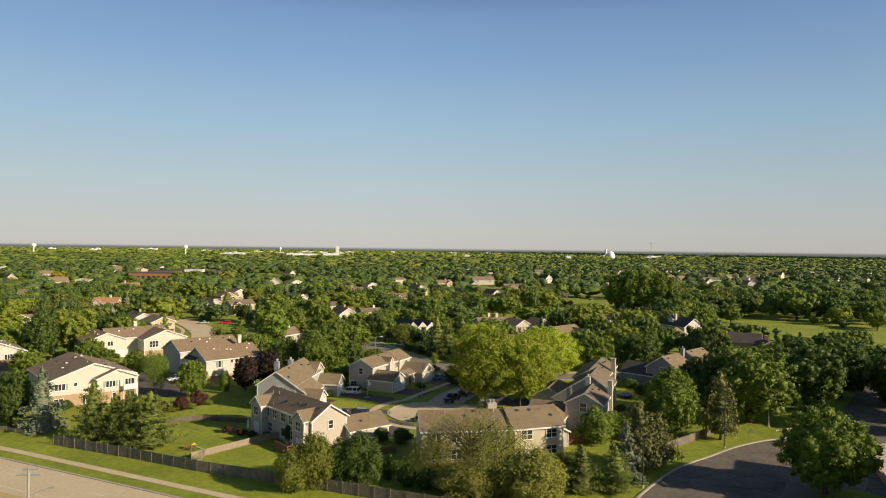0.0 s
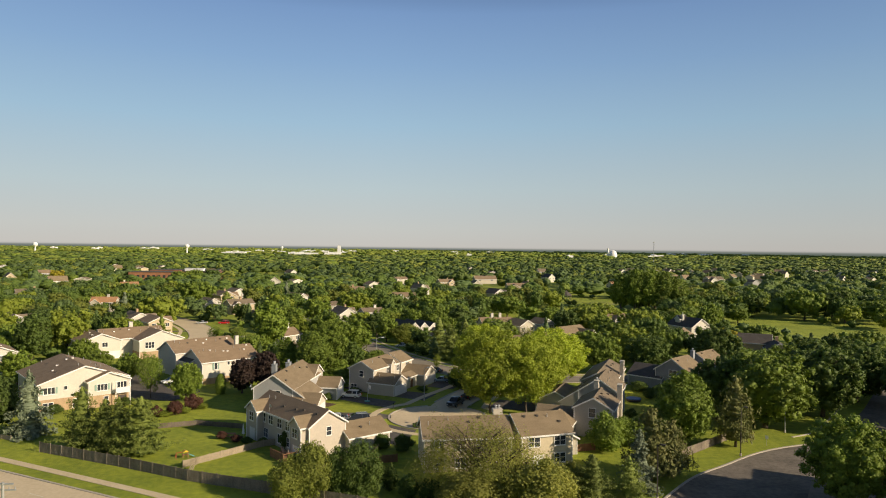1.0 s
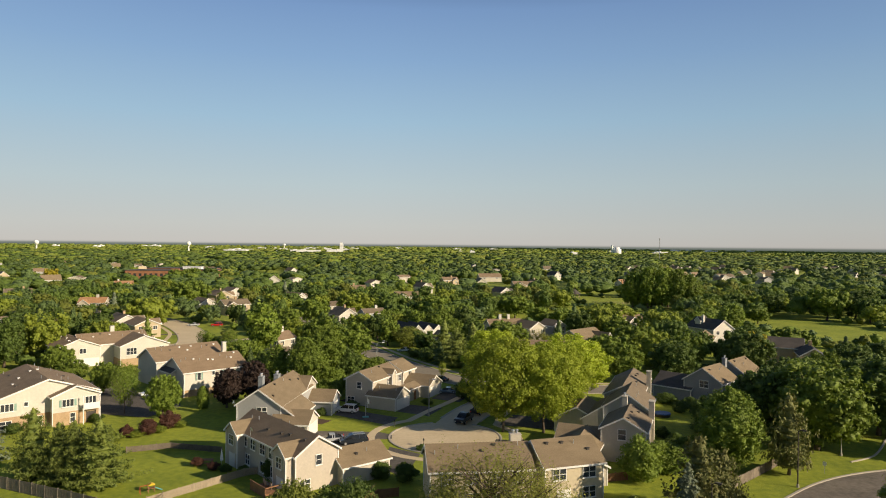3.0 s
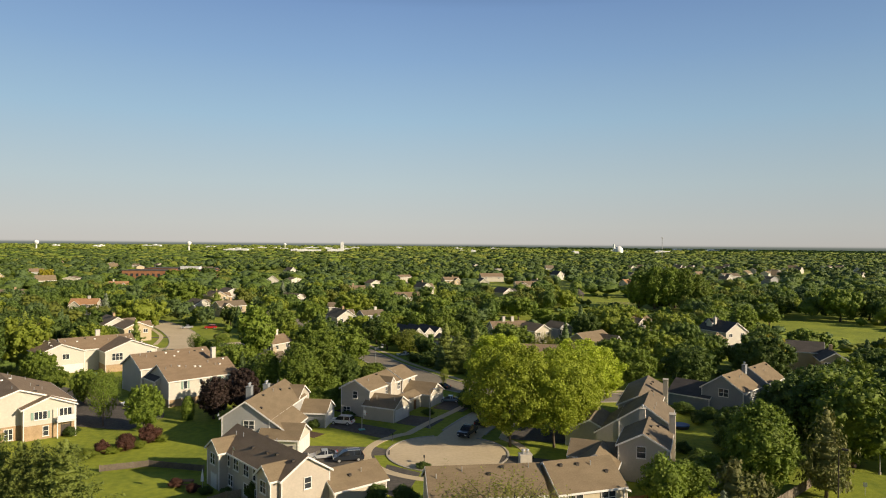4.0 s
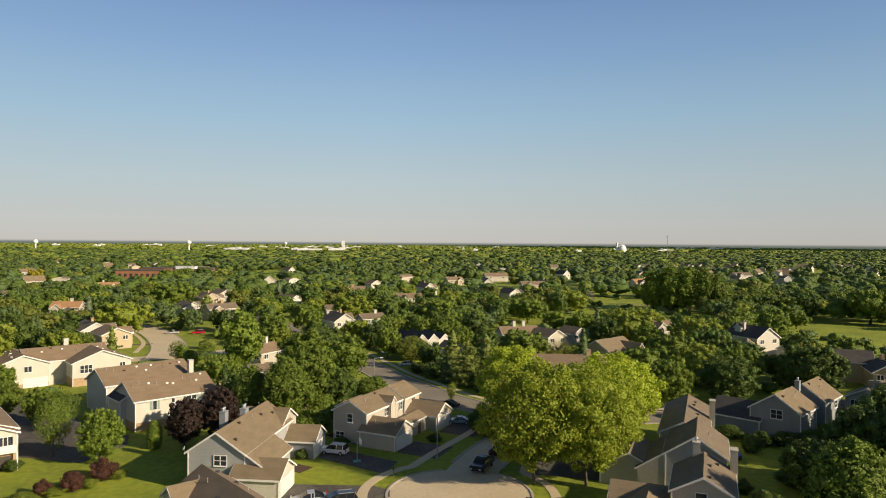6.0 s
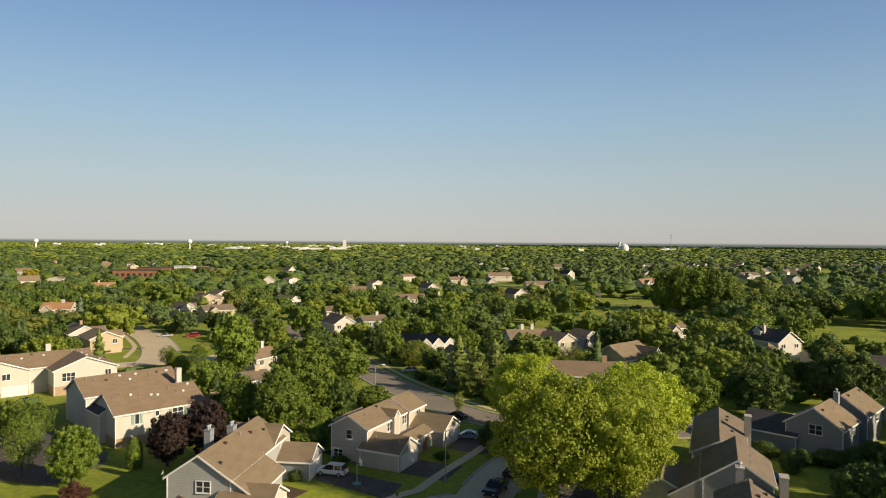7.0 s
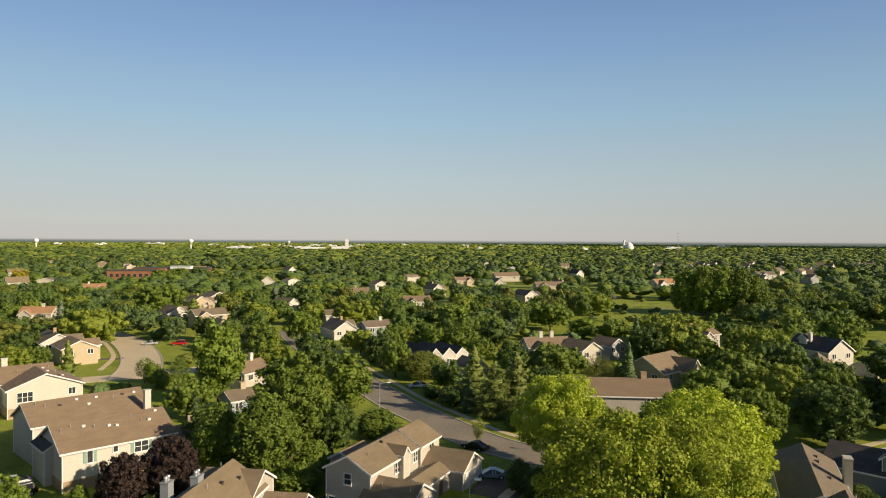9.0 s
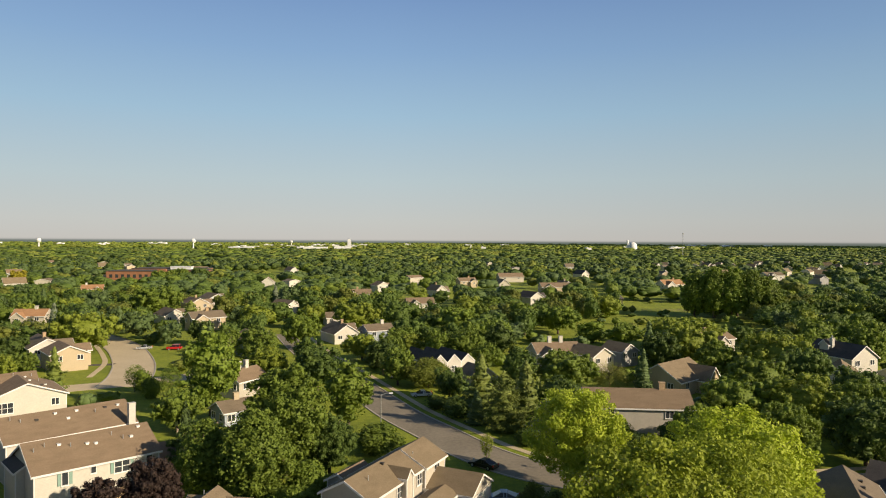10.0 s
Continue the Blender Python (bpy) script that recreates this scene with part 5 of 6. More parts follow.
# maple_dark 103.5 119, 119 126, 127 141: unseen, added to shade the east verge
TREES = """
blue_spruce -65.1 129 11.9 4.5; maple_dark -71.2 130.5 11.1 3.4; pine -52.6 121.4 10.2 4.4; pine -48 119.4 8.6 3.8; pine -41.4 117.4 9.4 5.6; pine -45.5 118.8 9.0 4.0; maple -45.9 156.5 8.6 3.7
locust_thin -54.6 159.8 9.6 3.2; maple -88.4 203 7.6 4.6; plum -35.5 164.5 8.6 3.2; plum -31 168.5 9.4 3.8; arbor -40.3 164 4.6 1.2; shrub_red -44.4 144.1 3.0 1.7
shrub_red -42.2 148.8 3.2 1.9; shrub -42.9 145.6 1.3 1.3; shrub_red -47.6 142.6 2.2 1.2; shrub -46 143 1.2 1.6; shrub -40.4 149.4 1.2 1.4; shrub -49 140.2 1.4 1.8
ash -14.0 95.0 6.4 2.9; ash -11.2 95.8 8.6 3.2; ash_green -7.4 97.2 7.0 3.0; ash_green -4.4 96.6 8.4 3.3; shrub_tall -9.5 101.5 4.2 2.6; locust 20.0 144.2 17.8 8.4; locust 27.5 143.5 16 7.6; locust 37 164 16 9.2; locust 22.4 180 15 7.4
locust 31 153 15.8 7.6; willow 11.4 97.5 12.6 8.6; willow 15.5 95.5 11 7.0; willow_low 19.5 90 7.3 5.0; willow_low 10 91 5.5 4.5; linden 51.5 120.5 13.6 5.3; maple 72.6 131.5 16 9.4; maple_dark 89.8 140 15.2 8.2
pine_brown 60.2 119.1 12 4.0; maple 61.5 90.2 12.8 6.9; blue_spruce 35.1 97.8 9.0 3.3; pine_brown 38.6 102.4 10.6 4.6; pine 27 93.4 6.6 4.0; willow_low 24.5 96 5 3.2; shrub_tall 36.5 117.6 6.3 3.4
shrub_tall 41.4 120.6 5.2 3.4; pine 32 93.2 6.4 3.4; maple_dark 107.1 154 13.6 7.2; maple -40 225 17.6 5.7; maple -18.8 188 17 6.6; linden -20.5 176 13.6 5.4; linden -27.5 179 11.5 4.2
maple_dark -24.9 256 11.4 4.4; maple -11.9 216 12.7 5.0; shrub_tall -5.6 199.4 5.2 4.2; maple -43.2 214.5 8.0 5.0; maple -41.6 274.6 11.5 6.2; maple -35.1 308.4 12.7 7.0
maple_yellow -20.7 351.4 12.2 9.8; maple -2.5 299 9 5.2; maple 2.7 320.5 8 4.7; maple_yellow -100.5 303 13.6 10.5; blue_spruce -134.9 352.7 11 4.2; maple -114.1 399.4 15.5 12
maple -97.6 262 7.1 5.1; pine -81.5 247 10.4 3.4; maple_dark -112.5 285.2 8.2 5.0; shrub_tall -61 246.1 5.2 2.8; shrub_tall -57 240 5.0 2.6; locust_thin -63.5 247 6.5 2.6; locust_thin -54 243 7 2.8; maple -85.3 331.2 7.6 4.8
spruce -40.8 211.9 6.0 2.2; pine 14.5 228 11.4 5.6; pine 17 212 11 5.4; blue_spruce 23.5 206 7.5 4.2; pine 22 217 12 5.6; blue_spruce 29 208 7 3.8; spruce 12.5 217 6.5 3.2; shrub_dark 9 222 4 3.4; shrub_dark 27 201.5 3.6 3.0; maple_dark 29 221 9 4.8; shrub_dark 20 203 3 2.6; maple 35.5 243 10.5 8.2; willow 47 246 8 4.6; spruce 53 240 10.8 3.6
maple_dark 67 266.5 11.4 5.8; maple_yellow 92 305 11.2 10.5; maple_yellow 92.6 253 13.5 9.4; maple 76 232.7 10.6 7.6; linden 134 401 22 7.5; linden 141.5 397 25 8; linden 149 395 25 8.5; linden 157 392 24 8; linden 163.5 391 21 7.5; linden 147 407 24 8.5; linden 156 404 24 8
maple_yellow 177 373 12 9.5; maple_yellow 186 358 11 8.5; maple 165.5 322.6 7.8 6.3; maple_dark 71.5 190.5 11.2 6.6; maple 58.1 190 10.5 5.2; maple_yellow 74 210 10.6 8.6
maple 61.7 214.8 9.7 7.1; maple_dark 92.5 194.5 13.6 7.8; gold 104.5 213.5 10.4 5.2; maple 124.5 266 13.9 5.3; maple_dark 91.8 222.5 10.3 5.4; maple_dark 97.5 218 7 4.3
maple 81 206 10.6 6.4; maple 48 198.5 8.0 5.0; spruce 68.3 279 12.6 4.4; maple_yellow 78 274 12.6 8.6; maple_yellow -101 221 15.4 7.6; maple_dark -107 212 14.1 5.4
maple 25.8 303.3 10.7 8.0; maple 17 329.7 12.7 9; maple_dark 42.8 339.6 11 5.9; maple 56.1 343 11.8 9.5; shrub_tall 63.3 322 7.5 6.1; maple 72 313 8.2 6.6; sapling 11.8 194.4 4.8 1.2
locust_thin -60.5 174.5 8.0 3.4; maple -66.8 179 7.4 3.2; maple_dark 76 146.5 14 6.2; maple_dark 90 163 11.1 5.6; spruce -171.8 416.1 12 5.0; gold -290.6 609.1 13.2 7.2
pine -88.7 368 10.5 7.4; blue_spruce -71.6 455.6 11.5 4.6; maple -3.2 252.5 9.5 4.6; shrub_dark -2.1 119.6 2.6 1.7; shrub_dark 1.6 118 3.0 1.8; shrub_dark -0.6 99.8 3.6 1.4; shrub_dark 2.2 96.4 3.4 1.6; shrub_dark 5 95.4 3.0 1.7
shrub_dark 7.8 93.9 2.8 1.7; shrub_dark -15 157.4 1.6 1.3; shrub_dark 17.0 168.5 5.0 2.4; shrub_dark 15.3 172.6 4.2 2.0; shrub_dark 64.5 150.5 3.6 3.0; shrub_dark 63.5 162 2.4 2.2; shrub_dark 67.2 160.8 2.8 2.4; shrub_dark 70.8 160 3.0 2.4; shrub_tall 74.5 161 4.0 2.4; shrub_dark 60 166.5 2.4 2.4; shrub_dark 59.5 158 2.6 1.8; shrub_dark 48.5 139.6 2.0 1.4
shrub_dark 46.8 130 2.8 2.2; shrub_dark 49 134 2.4 2.0; shrub_dark 44.5 124.5 3.4 2.8; shrub_tall 47.5 124 5 3.2; maple_dark 56.5 136 9 4.4; maple_dark 66 138 13 6; shrub_dark 58 142 3 3; shrub_dark 4.6 133.4 1.0 1.2; shrub_dark -8.4 121.5 3.4 1.6; shrub_tall -14.6 109.8 2.2 1.4; shrub_dark -18.2 119.6 3.6 1.1; shrub_dark -57.5 153.5 1.6 1.5; shrub_dark -9.4 165 1.3 1.5; shrub_dark 6.8 166.5 1.3 1.4
shrub_dark -68.5 145.5 2.0 1.6; pine_brown 42.6 104.0 8.5 3.2; maple_dark 84 155 12 6.4; maple 100 172 11 6; maple_dark 112 180 12 6.5; maple_dark 120 168 13 7; maple_dark 128 190 11 6.5; maple_dark 97 206 9 5
maple -120 228 10 6; maple_dark -126 205 12 6.5; maple -118 178 11 6; maple_dark -104 165 11 5.5; maple -90 172 9 4.5; maple -132 188 12 7; maple_dark -84 138 11 5; shrub_tall -15 171.5 5 3.4; shrub_tall -14 178 6 3.2; maple_dark -12.5 190 9 4.4; shrub_tall 36 205 4 3.4; shrub_dark 33 198 3.4 3.2; shrub_dark 38 199.5 3 3; shrub_dark 46 204 3.6 3.2; shrub_dark 5.5 229 3 3; maple_dark 8.5 236 8 4.2; shrub_tall -17 205 5 3.4; shrub_tall -22 214 5 3.6; shrub_tall -28 204 4.6 3.4; shrub_tall -30 196 5 4; maple_dark -31 187 9 4.4; maple_dark 112 142 13 7; maple_dark 122 156 13 7; maple_dark 100 157 12 6; maple -92 150 12 6; maple -77 186 7 3.6; shrub_red -30.6 126.4 1.4 1.0; shrub_dark -25.6 123.6 1.1 1.0; shrub_red -27.6 124.4 1.3 1.0; shrub_dark -22.6 122.6 1.2 1.0
ash 4.2 250 7.5 5.8; maple_dark -70 319 9 4.6; spruce -65.5 313 9 3.2; maple -55 297 9 4.6; maple -188 655 13 9; maple_dark -176 668 13 9; maple -198 642 12 8; maple_dark 103.5 119 17 7; maple_dark 119 126 16 8; maple_dark 127 141 16 8; maple 208 337 17 10.5; maple_dark 222 326 13 8; maple 236 318 13 9; maple_dark 176 366 12 8; maple_dark 190 356 12 7; maple_dark 228 345 17 10
"""
# shrub_tall at -15 171.5 and -14 178: added to darken a shaded gap
for i, row in enumerate(r_ for ln in TREES.strip().split("\n") for r_ in ln.split(";")):
    w_ = row.split()
    tree(w_[0], *map(float, w_[1:5]), i)

# ---- woods between and behind the houses ----
CLEAR = [(x, y, r) for x, y, r in TREE_AT]
for x, y, l_ in HOUSES_FAR:
    CLEAR.append((x, y, l_ * 0.62 + 3.0))
YARDS = [(x, y, l_ * 0.58, 0.13) for x, y, l_ in HOUSES_FAR]     # open front yards without trees
YARDS += [(-88, 283, 14, 0.30), (-74, 262, 14, 0.3), (-75, 309, 6, 0.14), (-95, 312, 8, 0.25), (186, 314, 24, 0.30), (196, 290, 20, 0.27), (142, 446, 28, 0.32), (79, 356, 13, 0.25), (56, 336, 9, 0.2), (104, 540, 22, 0.14),
         (-138, 782, 32, 0.13), (-234, 696, 24, 0.16), (6, 240, 8, 0.2), (-8, 246, 9, 0.2), (60, 520, 16, 0.1)]
FIELDS = [(184, 318, 24), (170, 300, 18), (196, 296, 20), (142, 446, 30), (120, 455, 18), (79, 356, 13), (56, 336, 9), (104, 540, 24), (-138, 782, 40), (-88, 283, 17), (-74, 258, 16), (-96, 314, 10), (-116, 342, 8), (12, 400, 10), (-67, 286, 10), (-71, 301, 9), (-110, 238, 9), (-55, 266, 8), (70, 182, 9), (52, 181, 9), (60, 520, 18), (300, 560, 30), (-8, 330, 10)]
for i in range(0, len(cross), 4):
    CLEAR.append((cross[i].x, cross[i].y, 7.5))
CLEAR += FIELDS
CL = np.array(CLEAR)
SOUTH = np.array([0.0, 40.0])


HF = np.array(HOUSES_FAR)
YD = np.array(YARDS)
YAX, YAY = YD[:, 0] - SOUTH[0], YD[:, 1] - SOUTH[1]
YDIST = np.hypot(YAX, YAY)


def clear(x, y, r):
    """True where a tree stands free of houses, their sunlit gables, streets and open yards."""
    d2 = (CL[:, 0] - x) ** 2 + (CL[:, 1] - y) ** 2
    if (d2 < (CL[:, 2] + r * 0.55) ** 2).any():
        return False
    dx, dy = x - HF[:, 0], y - HF[:, 1]
    along = dx * 0.87 - dy * 0.49
    if ((along > 0) & (along < 21) & (np.abs(dx * 0.49 + dy * 0.87) < HF[:, 2] * 0.42 + r * 0.6)).any():
        return False
    px, py = x - SOUTH[0], y - SOUTH[1]
    t = (px * YAX + py * YAY) / YDIST
    return not ((t > YDIST * (1 - YD[:, 3])) & (t < YDIST) & (np.abs(px * YAY - py * YAX) / YDIST < YD[:, 2] + r * 0.5)).any()


rnd = random.Random(11)
mid = 0
PICK = ["maple"] * 6 + ["maple_dark"] * 3 + ["maple_yellow"] * 4 + ["linden", "oval", "oval", "spruce", "pine"]
placed, behind = [], []
for k_ in range(9000):
    y = 185 + 265 * rnd.random() ** 0.8
    x = rnd.uniform(-0.78, 0.78) * (y - 10)
    if not (y > 238 or abs(x) > 115):
        continue
    r = rnd.uniform(4.0, 7.4)
    if any((x - a) ** 2 + (y - b_) ** 2 < (0.80 * (r + c)) ** 2 for a, b_, c in placed) or not clear(x, y, r):
        continue
    placed.append((x, y, r))
    kind = rnd.choice(PICK)
    h_ = rnd.uniform(6.4, 10.6) + 0.25 * r
    if y < 300 and mid < 130:
        tree(kind, x, y, h_, r * (0.6 if kind == "spruce" else 1), mid)
        mid += 1
    else:
        behind.append((x, y, r, h_))
    if len(placed) >= 620:
        break
CL = np.array(CLEAR + [(a, b_, c * 0.8) for a, b_, c in placed])

def clump(lobes, n_cards, size, small):
    """A far treetop: a rounded heart, foliage heads all over it, a few loose sprays."""
    d = on_sphere(lobes)
    d[:, 2] = np.abs(d[:, 2]) * 1.25 - 0.35
    c = np.array([0, 0, 5.6]) + d * np.array([3.5, 3.5, 3.1]) * rng.uniform(0.75, 1.05, (lobes, 1))
    vs = [blob((0, 0, 5.4), (3.6, 3.6, 3.2), 0.15)]
    vs += [blob(p, rng.uniform(0.95, 1.75) * np.array([1, 1, 0.85]), 0.2, small) for p in c]
    k = rng.integers(0, lobes, n_cards)
    e = on_sphere(n_cards) + d[k] * 0.8
    e /= np.linalg.norm(e, axis=1, keepdims=True)
    vs.append(cards(c[k] + e * rng.uniform(1.1, 1.9, (n_cards, 1)), e, size))
    return gather(vs)


SIMPLE = [clump(13, 100, 0.42, False) for _ in range(5)]
PLAIN = [clump(13, 40, 0.60, True) for _ in range(5)]
BLOBS = [gather([blob((0, 0, 5.4), (3.8, 3.8, 3.0), 0.25, True)] + [blob(np.array([0, 0, 5.6]) + u * np.array([3.2, 3.2, 2.4]), rng.uniform(1.2, 2.2) * np.array([1, 1, 0.85]), 0.25, True) for u in on_sphere(7) * [1, 1, 0.6] + [0, 0, 0.35]]) for _ in range(6)]
MIDDLE = [broad_crown(14, 420, 0.48, lobe=(0.22, 0.40)) for _ in range(5)]


def woods(name, protos, spots, leaf_names, label):
    """All the trees of a far wood, one mesh for each leaf colour."""
    r_ = np.random.default_rng(len(spots))
    groups = {ln: [] for ln in leaf_names}
    for x, y, r, h in spots:
        p, quads = protos[int(r_.integers(len(protos)))]
        a = r_.uniform(0, 2 * math.pi)
        c, s_ = math.cos(a), math.sin(a)
        q = np.empty_like(p)
        q[:, 0] = (p[:, 0] * c - p[:, 1] * s_) * r / 5 + x
        q[:, 1] = (p[:, 0] * s_ + p[:, 1] * c) * r / 5 + y
        q[:, 2] = p[:, 2] * h / 10
        groups[leaf_names[int(r_.integers(len(leaf_names)))]].append((q, quads))
    for ln, vs in groups.items():
        if vs:
            tagged(link(name, crown_mesh(name, gather(vs), LEAVES[ln])), label, "woods", kind="stuff")


woods("far_trees", MIDDLE, behind, ["maple", "dark", "yellow", "dark", "olive", "dark", "spruce"], "mixed green trees between the houses")
spots = []
grid = {}
rnd = random.Random(21)
for k_ in range(60000):
    y = 430 + 700 * rnd.random() ** 0.85
    x = rnd.uniform(-0.82, 0.82) * y
    r = rnd.uniform(5.4, 9.6)
    gx, gy = int(x // 10.5), int(y // 10.5)
    if (gx, gy) in grid or not clear(x, y, r):
        continue
    grid[gx, gy] = 1
    spots.append((x, y, r, rnd.uniform(9.2, 11.6) + (2.4 if rnd.random() < 0.07 else 0)))
    if len(spots) >= 2300:
        break
woods("far_trees", SIMPLE, [p for p in spots if p[1] < 640], ["maple", "dark", "dark", "olive", "dark", "spruce", "dark", "spruce"], "wooded suburb of mixed green trees")
woods("far_trees", PLAIN, [p for p in spots if p[1] >= 640], ["maple", "dark", "dark", "olive", "dark", "spruce", "dark", "spruce"], "wooded suburb of mixed green trees")
spots = []
for k_ in range(3600):
    y = 1080 + 1500 * rnd.random()
    x = rnd.uniform(-0.82, 0.82) * y
    spots.append((x, y, rnd.uniform(11, 21), rnd.uniform(10.4, 12.6)))
woods("distant_woods", BLOBS, spots, ["dark", "dark", "olive", "dark", "maple"], "distant woods that reach the horizon")
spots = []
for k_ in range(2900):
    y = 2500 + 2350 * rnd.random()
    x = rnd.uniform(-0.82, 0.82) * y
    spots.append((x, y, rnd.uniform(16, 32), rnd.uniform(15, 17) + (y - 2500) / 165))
# paler leaf mix: horizon haze put into the foliage colour
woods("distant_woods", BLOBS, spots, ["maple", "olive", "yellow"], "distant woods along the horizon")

# low growth between the houses
spots = []
rnd = random.Random(31)
LOW = CL.copy()
LOW[:, 2] *= 0.75
for k_ in range(5000):
    y = 196 + 300 * rnd.random()
    x = rnd.uniform(-0.75, 0.75) * (y - 10)
    if ((LOW[:, 0] - x) ** 2 + (LOW[:, 1] - y) ** 2 < (LOW[:, 2] + 1.0) ** 2).any() or y < 240 and abs(x) < 50:
        continue
    if any(abs((x - vx) * 1.0) < hw and vy - 0.5 * hw - 14 < y < vy for vx, vy, hw, _ in YARDS):
        continue
    spots.append((x, y, rnd.uniform(1.6, 3.8), rnd.uniform(1.8, 5.0)))
    if len(spots) > 560:
        break
woods("undergrowth", [(v * np.array([1, 1, 1.1]) - np.array([0, 0, 2.2]), q) for v, q in PLAIN], spots, ["dark", "maple", "olive", "spruce"], "low shrubs and hedges between the houses")

# ---- fences ----
def fence(pts, height, mat, label, boards=True, post=2.4, name="fence"):
    line = [Vector(p) for p in pts]
    o = line[0]
    f = thing(name, o.x, o.y, label, "fence", "garden fences")
    post_mesh = Shape().box(-0.06, -0.06, -0.3, 0.06, 0.06, height + 0.08).mesh("post", mat)
    bd = Shape()
    for a, b_ in zip(line, line[1:]):
        n = max(1, round((b_ - a).length / post))
        ln = (b_ - a).length / n
        ang = math.degrees(math.atan2(b_.y - a.y, b_.x - a.x))
        rail_mesh = Shape().box(0, 0.012, -0.05, ln, 0.06, 0.05).mesh("rail", mat)
        for i in range(n + 1):
            p = a + (b_ - a) * i / n - o
            m_ = pose(p.x, p.y, 0, 0, 0, ang)
            link("post", post_mesh, f, m_)
            if i == n:
                break
            for z in (0.4, height - 0.35) if boards else (0.3 * height, 0.65 * height, height):
                link("rail", rail_mesh, f, m_ @ pose(0, 0, z))
            if boards:
                k_ = max(6, int(ln / 0.15))
                for q in range(k_):
                    x0 = 0.05 + (ln - 0.1) * q / k_
                    bd.box(x0 + 0.006, -0.014 - 0.008 * (q % 2), 0.05, x0 + (ln - 0.1) / k_ - 0.006, 0.010, height - 0.03 * ((q * 7) % 3) / 2, m_)
    if boards:
        tagged(part("boarding", bd, mat, f), kind="stuff")


fence([(-58.2, 119.1), (-42.4, 111.1), (-29.9, 104.2), (-15.9, 98.0), (2, 89.5), (18, 82)], 1.7, WOOD_DARK, "weathered dark board fence along the through road")
fence([(-32.4, 110.2), (-27.8, 115.2), (-22.3, 121.3), (-19.7, 122.5)], 1.15, WOOD_LIGHT, "pale board fence with posts across the lawn")
fence([(-30.8, 111.8), (-30.2, 104.6)], 1.1, WOOD_LIGHT, "pale timber rail fence on the lawn", False)
fence([(-44, 133.4), (-37.6, 135.7), (-28.5, 133.0)], 1.0, WOOD, "weathered low fence between two lawns")
fence([(38.5, 104.4), (43.3, 109.6), (52, 116.1), (60.5, 123.0)], 1.5, WOOD, "weathered grey board fence beside the verge")
fence([(28.6, 116.2), (34.5, 117.6)], 1.3, CEDAR, "short reddish cedar fence beside the house")
fence([(-4.6, 107.6), (-2.2, 111.5), (0.6, 112.2)], 1.3, CEDAR, "short cedar fence beside the house")
fence([(-41.5, 209.5), (-35.5, 213.5)], 1.6, WOOD_LIGHT, "pale board fence beside the blue garage")
fence([(-78, 131), (-71, 128.4), (-66.5, 126)], 0.8, WOOD_LIGHT, "low pale fence behind spruces")
fence([(118, 428), (160, 424)], 1.3, WOOD_LIGHT, "pale rail fence along the field", False)

# ---- vehicles ----
CARPAINT = {"white": paint("paint_white", (0.78, 0.78, 0.76)), "black": paint("paint_black", (0.012, 0.012, 0.014)), "silver": paint("paint_silver", (0.42, 0.44, 0.46)), "navy": paint("paint_navy", (0.018, 0.024, 0.035)),
            "red": paint("paint_red", (0.50, 0.015, 0.02)), "bluegrey": paint("paint_bluegrey", (0.20, 0.28, 0.36))}
WHEEL = Shape().tube((0, -0.11, 0), (0, 0.11, 0), 0.34, 0.34, 16).mesh("tyre", BLACK)
RIM = Shape().tube((0, -0.125, 0), (0, 0.125, 0), 0.21, 0.21, 12).mesh("rim", METAL)
PROFILE = {   # lower body and glasshouse outlines, half width
    "suv": ([(-2.25, 0.35), (-2.3, 0.75), (-2.2, 1.02), (2.15, 1.05), (2.3, 0.9), (2.3, 0.35)], [(-2.2, 1.0), (-1.2, 1.02), (-0.55, 1.6), (-0.1, 1.68), (1.9, 1.66), (2.18, 1.04)], 0.92),
    "sedan": ([(-2.35, 0.28), (-2.4, 0.56), (-1.3, 0.80), (1.5, 0.88), (2.3, 0.86), (2.4, 0.5), (2.35, 0.28)], [(-1.25, 0.79), (-0.30, 1.31), (0.25, 1.38), (0.75, 1.34), (1.95, 0.87)], 0.9),
    "van": ([(-2.4, 0.33), (-2.48, 0.7), (-1.9, 1.0), (2.4, 1.08), (2.5, 0.8), (2.45, 0.33)], [(-1.85, 0.98), (-0.8, 1.6), (-0.3, 1.72), (2.0, 1.7), (2.42, 1.06)], 0.98),
    "pickup": ([(-2.8, 0.45), (-2.85, 0.95), (-2.7, 1.12), (-1.4, 1.18), (2.8, 1.2), (2.85, 0.5)], [(-1.5, 1.16), (-0.8, 1.72), (-0.3, 1.85), (0.75, 1.85), (0.95, 1.18)], 1.0),
}


